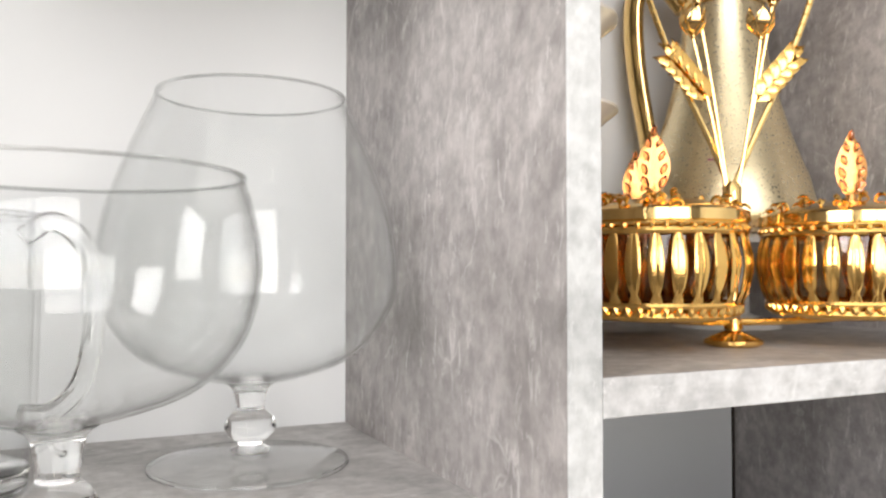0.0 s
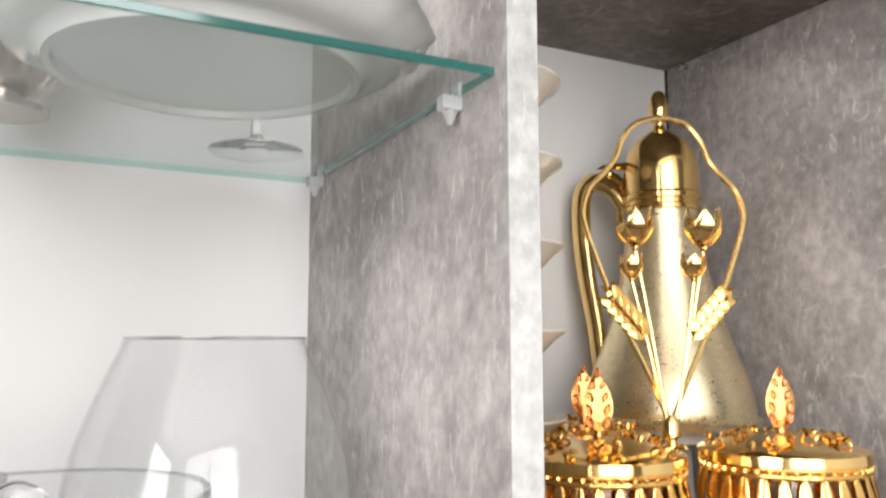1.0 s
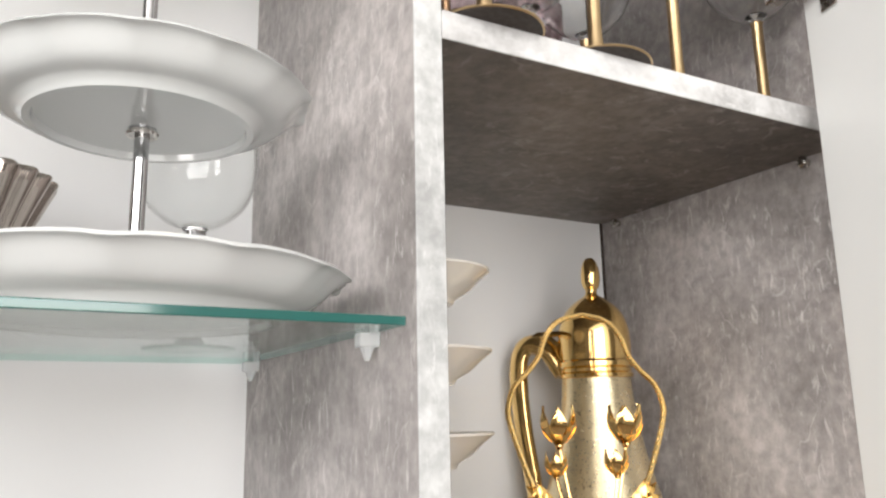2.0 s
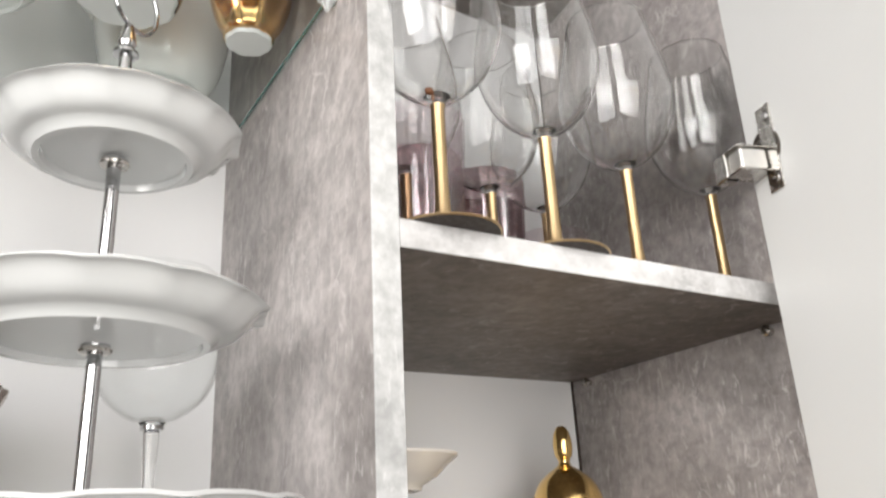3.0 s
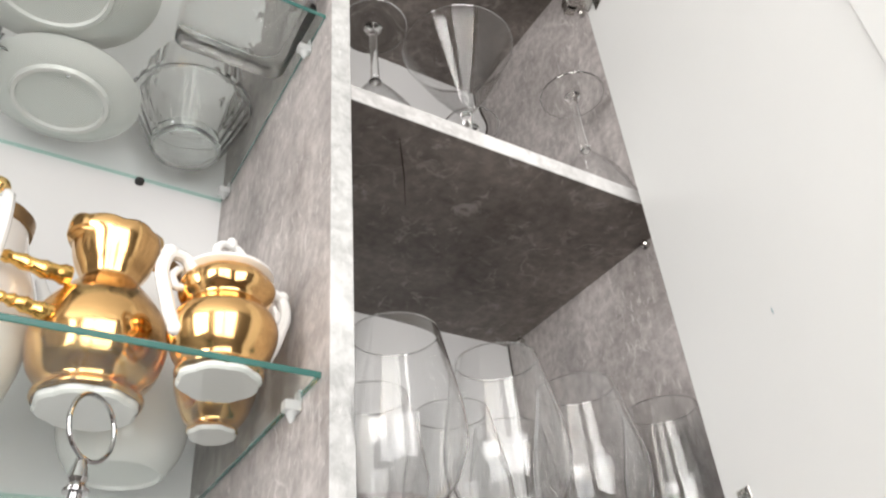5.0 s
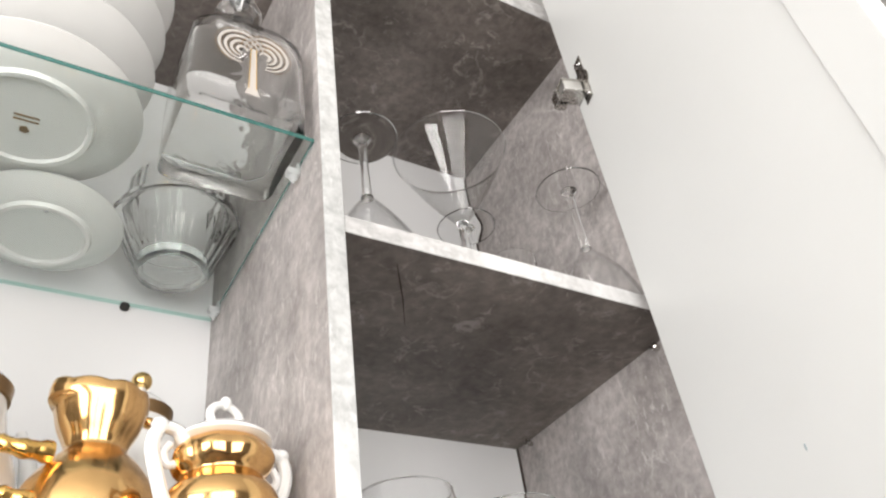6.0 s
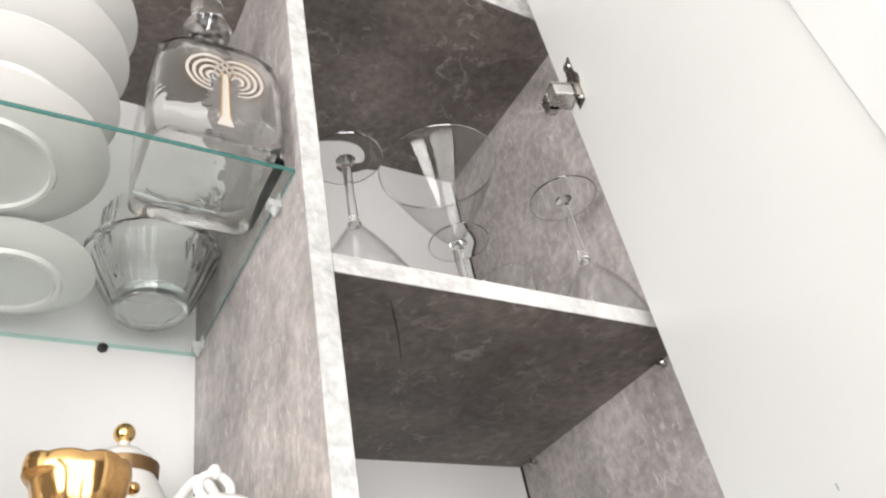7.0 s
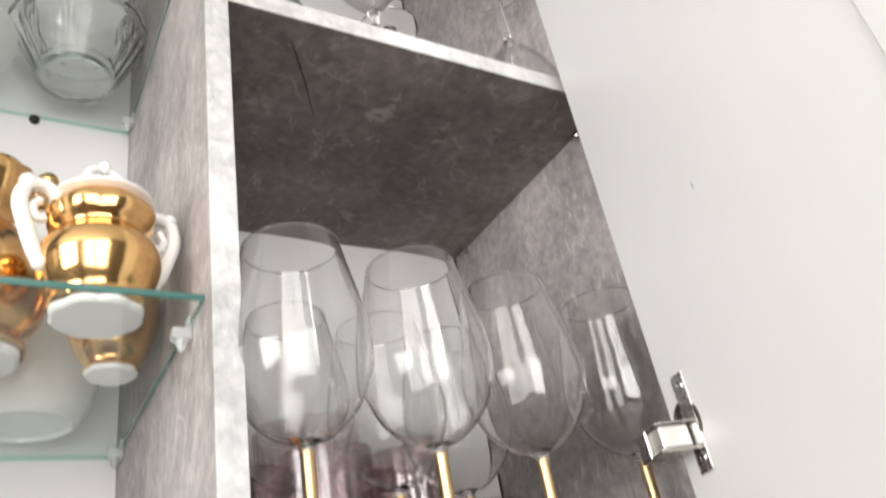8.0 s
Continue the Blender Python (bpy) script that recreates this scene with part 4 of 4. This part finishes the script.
tulip(-0.022, 0.218, 1.25, -0.003)
tulip(0.027, 0.218, 1.25, 0.003)
tulip(-0.025, 0.196, 0.8, -0.004)
tulip(0.019, 0.196, 0.85, 0.004)
for sgn in (-1, 1):
    spray = bmesh.new()
    for k in range(5):
        x_, z_ = 0.0145 + 0.0046 * k, 0.156 + 0.0052 * k
        for ud in (-1, 1):
            join(spray, moved(leaf(0.0185, 0.0085, 0.0007, 0.10), pose(x_, -0.002 - 0.0008 * ud, z_, 0, -44 - 26 * ud, 0) @ pose(0, 0, 0, 78, 0, 0)))
    join(spray, moved(leaf(0.016, 0.007, 0.0012, 0.2), pose(0.036, -0.002, 0.180, 0, -45, 0) @ pose(0, 0, 0, 78, 0, 0)))
    part("leaf_spray", moved(spray, HM @ Matrix.Diagonal((sgn, 1, 1, 1))), GOLD_CAST, hd, "gold leaf spray", True)

ped = tagged(part("round_pedestal", lathe([(0, 0), (0.045, 0), (0.045, 0.004), (0.020, 0.012), (0.018, 0.060), (0.040, 0.068), (0.062, 0.070), (0.062, 0.078), (0, 0.078)], 56), PORCELAIN, None, "", True, 40), "low white pedestal under the coffee pot", "pedestal")
PX, PY = 0.292, 0.228
ped.matrix_world = pose(PX, PY, ZA)
dal = thing("gold_coffee_pot", PX, PY, ZA + 0.0782, "tall gold coffee pot with satin bell body and domed lid", "coffee pot", rz=-35)
bp = [(0.0, 0.0), (0.070, 0.0), (0.077, 0.003), (0.078, 0.009), (0.074, 0.012), (0.0745, 0.018), (0.068, 0.046), (0.057, 0.075), (0.0475, 0.105), (0.0395, 0.138), (0.0345, 0.168), (0.0320, 0.195)]
part("body", lathe(bp[:6] + smooth_line(bp[6:], 5) + [(0, 0.195)], 72), GOLD_SATIN, dal, "hammered satin gold bell body", True, 40)
part("collar", lathe([(0.0322, 0.194), (0.0350, 0.195), (0.0355, 0.198), (0.0335, 0.200), (0.0335, 0.203), (0.0360, 0.205), (0.0360, 0.209), (0.034, 0.211), (0, 0.211)], 56), GOLD, dal, "polished gold collar", True, 40)
part("lid", lathe([(0.034, 0.2112), (0.0345, 0.226), (0.0325, 0.244), (0.0255, 0.259), (0.0140, 0.269), (0.0065, 0.274), (0.0055, 0.279), (0.0080, 0.283), (0.0092, 0.292), (0.0078, 0.303), (0.004, 0.310), (0, 0.311)], 48, fine=3), GOLD, dal, "domed polished gold lid", True, 60)
lever = bmesh.new()
bmesh.ops.create_cone(lever, cap_ends=True, segments=3, radius1=0.016, radius2=0.012, depth=0.004, matrix=pose(-0.036, -0.016, 0.236, 0, 0, 195) @ Matrix.Diagonal((1.7, 0.8, 1, 1)))
part("lever", lever, GOLD, dal, "flat gold lid lever")
hp = [(-0.032, 0, 0.200), (-0.046, 0, 0.222), (-0.064, 0, 0.230), (-0.076, 0, 0.218), (-0.078, 0, 0.185), (-0.074, 0, 0.140), (-0.066, 0, 0.090), (-0.062, 0, 0.048)]
part("handle", moved(tube(smooth_line(hp, 5), [0.0095 + 0.0022 * math.sin(i * 0.09) for i in range(36)], 12, False, 0.75), pose(0, 0, 0, 0, 0, -20)), GOLD, dal, "curved gold handle", True)
sp = [(0.026, 0, 0.192), (0.040, 0, 0.200), (0.052, 0, 0.214), (0.060, 0, 0.226)]
part("spout", moved(tube(smooth_line(sp, 5), [0.011 - 0.00045 * i for i in range(16)], 12), pose(0, 0, 0, 0, 0, 78)), GOLD, dal, "beaked gold spout", True)
part("thumb_rest", moved(join(tube(smooth_line([(-0.033, 0, 0.224), (-0.048, 0, 0.236), (-0.050, 0, 0.226), (-0.046, 0, 0.220)], 4), 0.0035, 8), ball(-0.049, 0, 0.236, 0.005)), pose(0, 0, 0, 0, 0, -20)), GOLD, dal, "", True)
stk = part("sticker", moved(boxed(-0.006, 0.006, -0.0006, 0.0002, -0.009, 0.005), pose(0, 0, 0, 0, 0, -14) @ pose(0, -0.0612, 0.052, 14, 0, 0)), TEAL_INK, dal, "small printed sticker")
part("print", moved(boxed(-0.006, 0.006, -0.0012, -0.0007, 0.000, 0.006), pose(0, 0, 0, 0, 0, -14) @ pose(0, -0.0612, 0.052, 14, 0, 0)), PINK_INK, stk, "magenta print")

prk = thing("wire_plate_tower", 0.083, 0.206, ZA, "dark wire tower holding small ivory bowls one above another", "plate rack")
for a in (80, 170, 260):
    ca, sa = math.cos(radians(a)), math.sin(radians(a))
    part("post", tube([(0.060 * ca, 0.060 * sa, 0), (0.060 * ca, 0.060 * sa, 0.385)], 0.002, 8), DARK_STEEL, prk, "", True)
for i in range(5):
    z_ = 0.069 + 0.0645 * i
    hoop = [(0.060 * math.cos(b), 0.060 * math.sin(b), z_) for b in np.linspace(radians(80), radians(260), 16)]
    hb = tube(hoop, 0.0016, 6)
    for a in (80, 170, 260):
        join(hb, tube([(0.060 * math.cos(radians(a)), 0.060 * math.sin(radians(a)), z_), (0.034 * math.cos(radians(a)), 0.034 * math.sin(radians(a)), z_)], 0.0016, 6))
    part("tier", hb, DARK_STEEL, prk, "", True)
    pb = lathe([(0, 0.003), (0.030, 0.003), (0.031, 0), (0.035, 0), (0.037, 0.004), (0.048, 0.010), (0.057, 0.019), (0.0655, 0.0255), (0.0655, 0.0273), (0.056, 0.0212), (0.046, 0.0125), (0.034, 0.0068), (0, 0.0065)], 64)
    ob_ = tagged(part("small_plate", pb, CREAM, None, "", True, 50), "ivory porcelain plate held in a wire tower", "plate", "plates in the wire tower")
    ob_.matrix_world = pose(0.083, 0.206, ZA + z_ + 0.0018)


# ---- door column, shelf B: wine glasses and tumblers ----
def wine_glass(x, y, z, rz=0.0, speck=False):
    g = thing("wine_glass", x, y, z, "large clear wine glass on a brushed gold stem and foot", "glass", "gold-stemmed wine glasses", rz)
    out = [(0, 0.0995), (0.006, 0.0995), (0.020, 0.105), (0.036, 0.121), (0.0455, 0.143), (0.0475, 0.158), (0.0455, 0.180), (0.0385, 0.213), (0.0335, 0.236)]
    part("bowl", lathe(shell(out[:1] + smooth_line(out[1:], 6), 0.0011), 72), THIN, g, "", True)
    ring_ = [(0.0331 * math.cos(a), 0.0331 * math.sin(a), 0.2363) for a in np.linspace(0, 2 * math.pi, 56, endpoint=False)]
    part("rim", tube(ring_, 0.0007, 6, True), RIM, g, "", True)
    part("stem", lathe([(0, 0.004), (0.0100, 0.0045), (0.0066, 0.009), (0.0052, 0.018), (0.0046, 0.034), (0.0046, 0.092), (0.0053, 0.0945), (0, 0.0945)], 28), GOLD_STEM, g, "brushed gold stem", True, 40)
    part("neck", lathe([(0, 0.0946), (0.0055, 0.0946), (0.0055, 0.098), (0.009, 0.1010), (0, 0.1020)], 24), THICK, g, "", True)
    part("foot_underside", lathe([(0, 0.0), (0.036, 0.0), (0.036, 0.0004), (0, 0.0004)], 48), FOOT_DARK, g, "dark underside of the foot", True, 40)
    part("foot", lathe([(0, 0.0004), (0.0365, 0.0004), (0.0372, 0.0008), (0.0368, 0.0018), (0.018, 0.0035), (0.009, 0.0052), (0, 0.0052)], 56), GOLD_STEM, g, "flat gold foot", True, 40)
    if speck:
        part("glue_spot", moved(join(ball(0, 0, 0, 0.0032, 1.1, 0.8, 0.8, 2), ball(0.0025, 0, -0.004, 0.0016, 0.7, 0.7, 2.0, 1)), pose(-0.010, -0.007, 0.0995, 0, 0, 0)), RUST, g, "dark brown speck under the bowl", True)
    return g


FRONT = ((0.041, 0.017, True), (0.137, 0.024, False), (0.2325, 0.040, False), (0.339, 0.046, False))
for gx, gy, sp_ in FRONT:
    wine_glass(gx, gy, ZB, 0, sp_)
for gx, gy in ((0.073, 0.122), (0.156, 0.124), (0.228, 0.140)):
    wine_glass(gx, gy, ZB)


def tumbler(x, y, mat, label, h, rz=0):
    t_ = thing("fluted_tumbler", x, y, ZB, label, "tumbler", "fluted tumblers", rz)
    part("body", lathe(shell(smooth_line([(0, 0.0), (0.030, 0.0), (0.032, 0.003), (0.034, 0.4 * h), (0.038, h)], 3), 0.0022), 120, lambda a, i, r, z: (r * (1 + 0.05 * abs(math.sin(a * 9)) * (r > 0.028)), z)), mat, t_, "", True, 50)
    part("base_block", lathe([(0, 0.0008), (0.028, 0.0008), (0.0295, 0.004), (0.0290, 0.014), (0.024, 0.018), (0, 0.016)], 18), THICK if mat is ROSE_GLASS else mat, t_, "thick glass bottom")
    return t_


tumbler(0.082, 0.118, ROSE_GLASS, "tall clear fluted drinking tumbler with a rose tint", 0.142)
tumbler(0.292, 0.215, ROSE_GLASS, "clear fluted drinking tumbler with a rose tint", 0.105)
for tx, ty in ((0.128, 0.196), (0.208, 0.208), (0.165, 0.274), (0.090, 0.262)):
    tumbler(tx, ty, PLUM_GLASS, "tall plum-tinted fluted glass tumbler with a heavy base", 0.150)


# ---- door column, shelf C: cocktail glasses ----
def cocktail(x, y, upside, label, s=1.0, mouth=0.060):
    g = thing("cocktail_glass", x, y, ZC, label, "glass", "cocktail glasses")
    H_ = 0.186 * s
    flip = (lambda z: H_ - z) if upside else (lambda z: z)
    con = smooth_line([(0, 0.0885 * s), (0.005 * s, 0.0900 * s), (0.011 * s, 0.097 * s), (0.034 * s, 0.134 * s), (mouth * s, H_)], 4)
    part("cone", lathe([(r, flip(z)) for r, z in shell(con, 0.0012)], 64), CONE, g, "", True, 50)
    rr = [((mouth - 0.0005) * s * math.cos(a), (mouth - 0.0005) * s * math.sin(a), flip(H_ - 0.0004) + (0.0003 if upside else 0)) for a in np.linspace(0, 2 * math.pi, 56, endpoint=False)]
    part("rim", tube(rr, 0.0007, 6, True), RIM, g, "", True)
    part("stem", lathe([(r, flip(z)) for r, z in [(0, 0.003), (0.010, 0.0035), (0.0048, 0.010), (0.0042, 0.050 * s), (0.0050, 0.084 * s), (0.0065, 0.0885 * s), (0, 0.0887 * s)]], 24), THICK, g, "", True)
    part("foot", lathe([(r, flip(z)) for r, z in [(0, 0.0), (0.0375 * s, 0.0), (0.0380 * s, 0.0008), (0.0372 * s, 0.0016), (0.012, 0.0032), (0, 0.0040)]], 56), CLEAR, g, "", True)
    fr = [(0.0375 * s * math.cos(a), 0.0375 * s * math.sin(a), flip(0.0008)) for a in np.linspace(0, 2 * math.pi, 48, endpoint=False)]
    part("foot_edge", tube(fr, 0.0009, 6, True), RIM, g, "", True)
    return g


cocktail(0.170, 0.064, False, "clear cocktail glass standing upright", 1.08)
cocktail(0.060, 0.066, True, "clear cocktail glass turned upside down", 0.98)
cocktail(0.236, 0.143, True, "clear cocktail glass turned upside down", 0.94)
cocktail(0.333, 0.056, True, "clear cocktail glass turned upside down", 1.05, 0.050)
tb = thing("straight_glass", 0.272, 0.118, ZC, "plain straight clear glass tumbler", "glass")
part("body", lathe(shell([(0, 0), (0.024, 0), (0.026, 0.002), (0.029, 0.11)], 0.0016), 48), THIN, tb, "", True)

# ---- compartment under shelf A: a dark bowl edge and a pot lid ----
lb = tagged(part("dark_bowl", lathe(shell(smooth_line([(0, 0.002), (0.035, 0.0), (0.055, 0.05), (0.062, 0.10), (0.060, 0.155)], 4), 0.003), 56), BLACK, None, "", True), "dark round bowl on the lower board", "bowl")
lb.matrix_world = pose(0.120, 0.235, BOT + T)
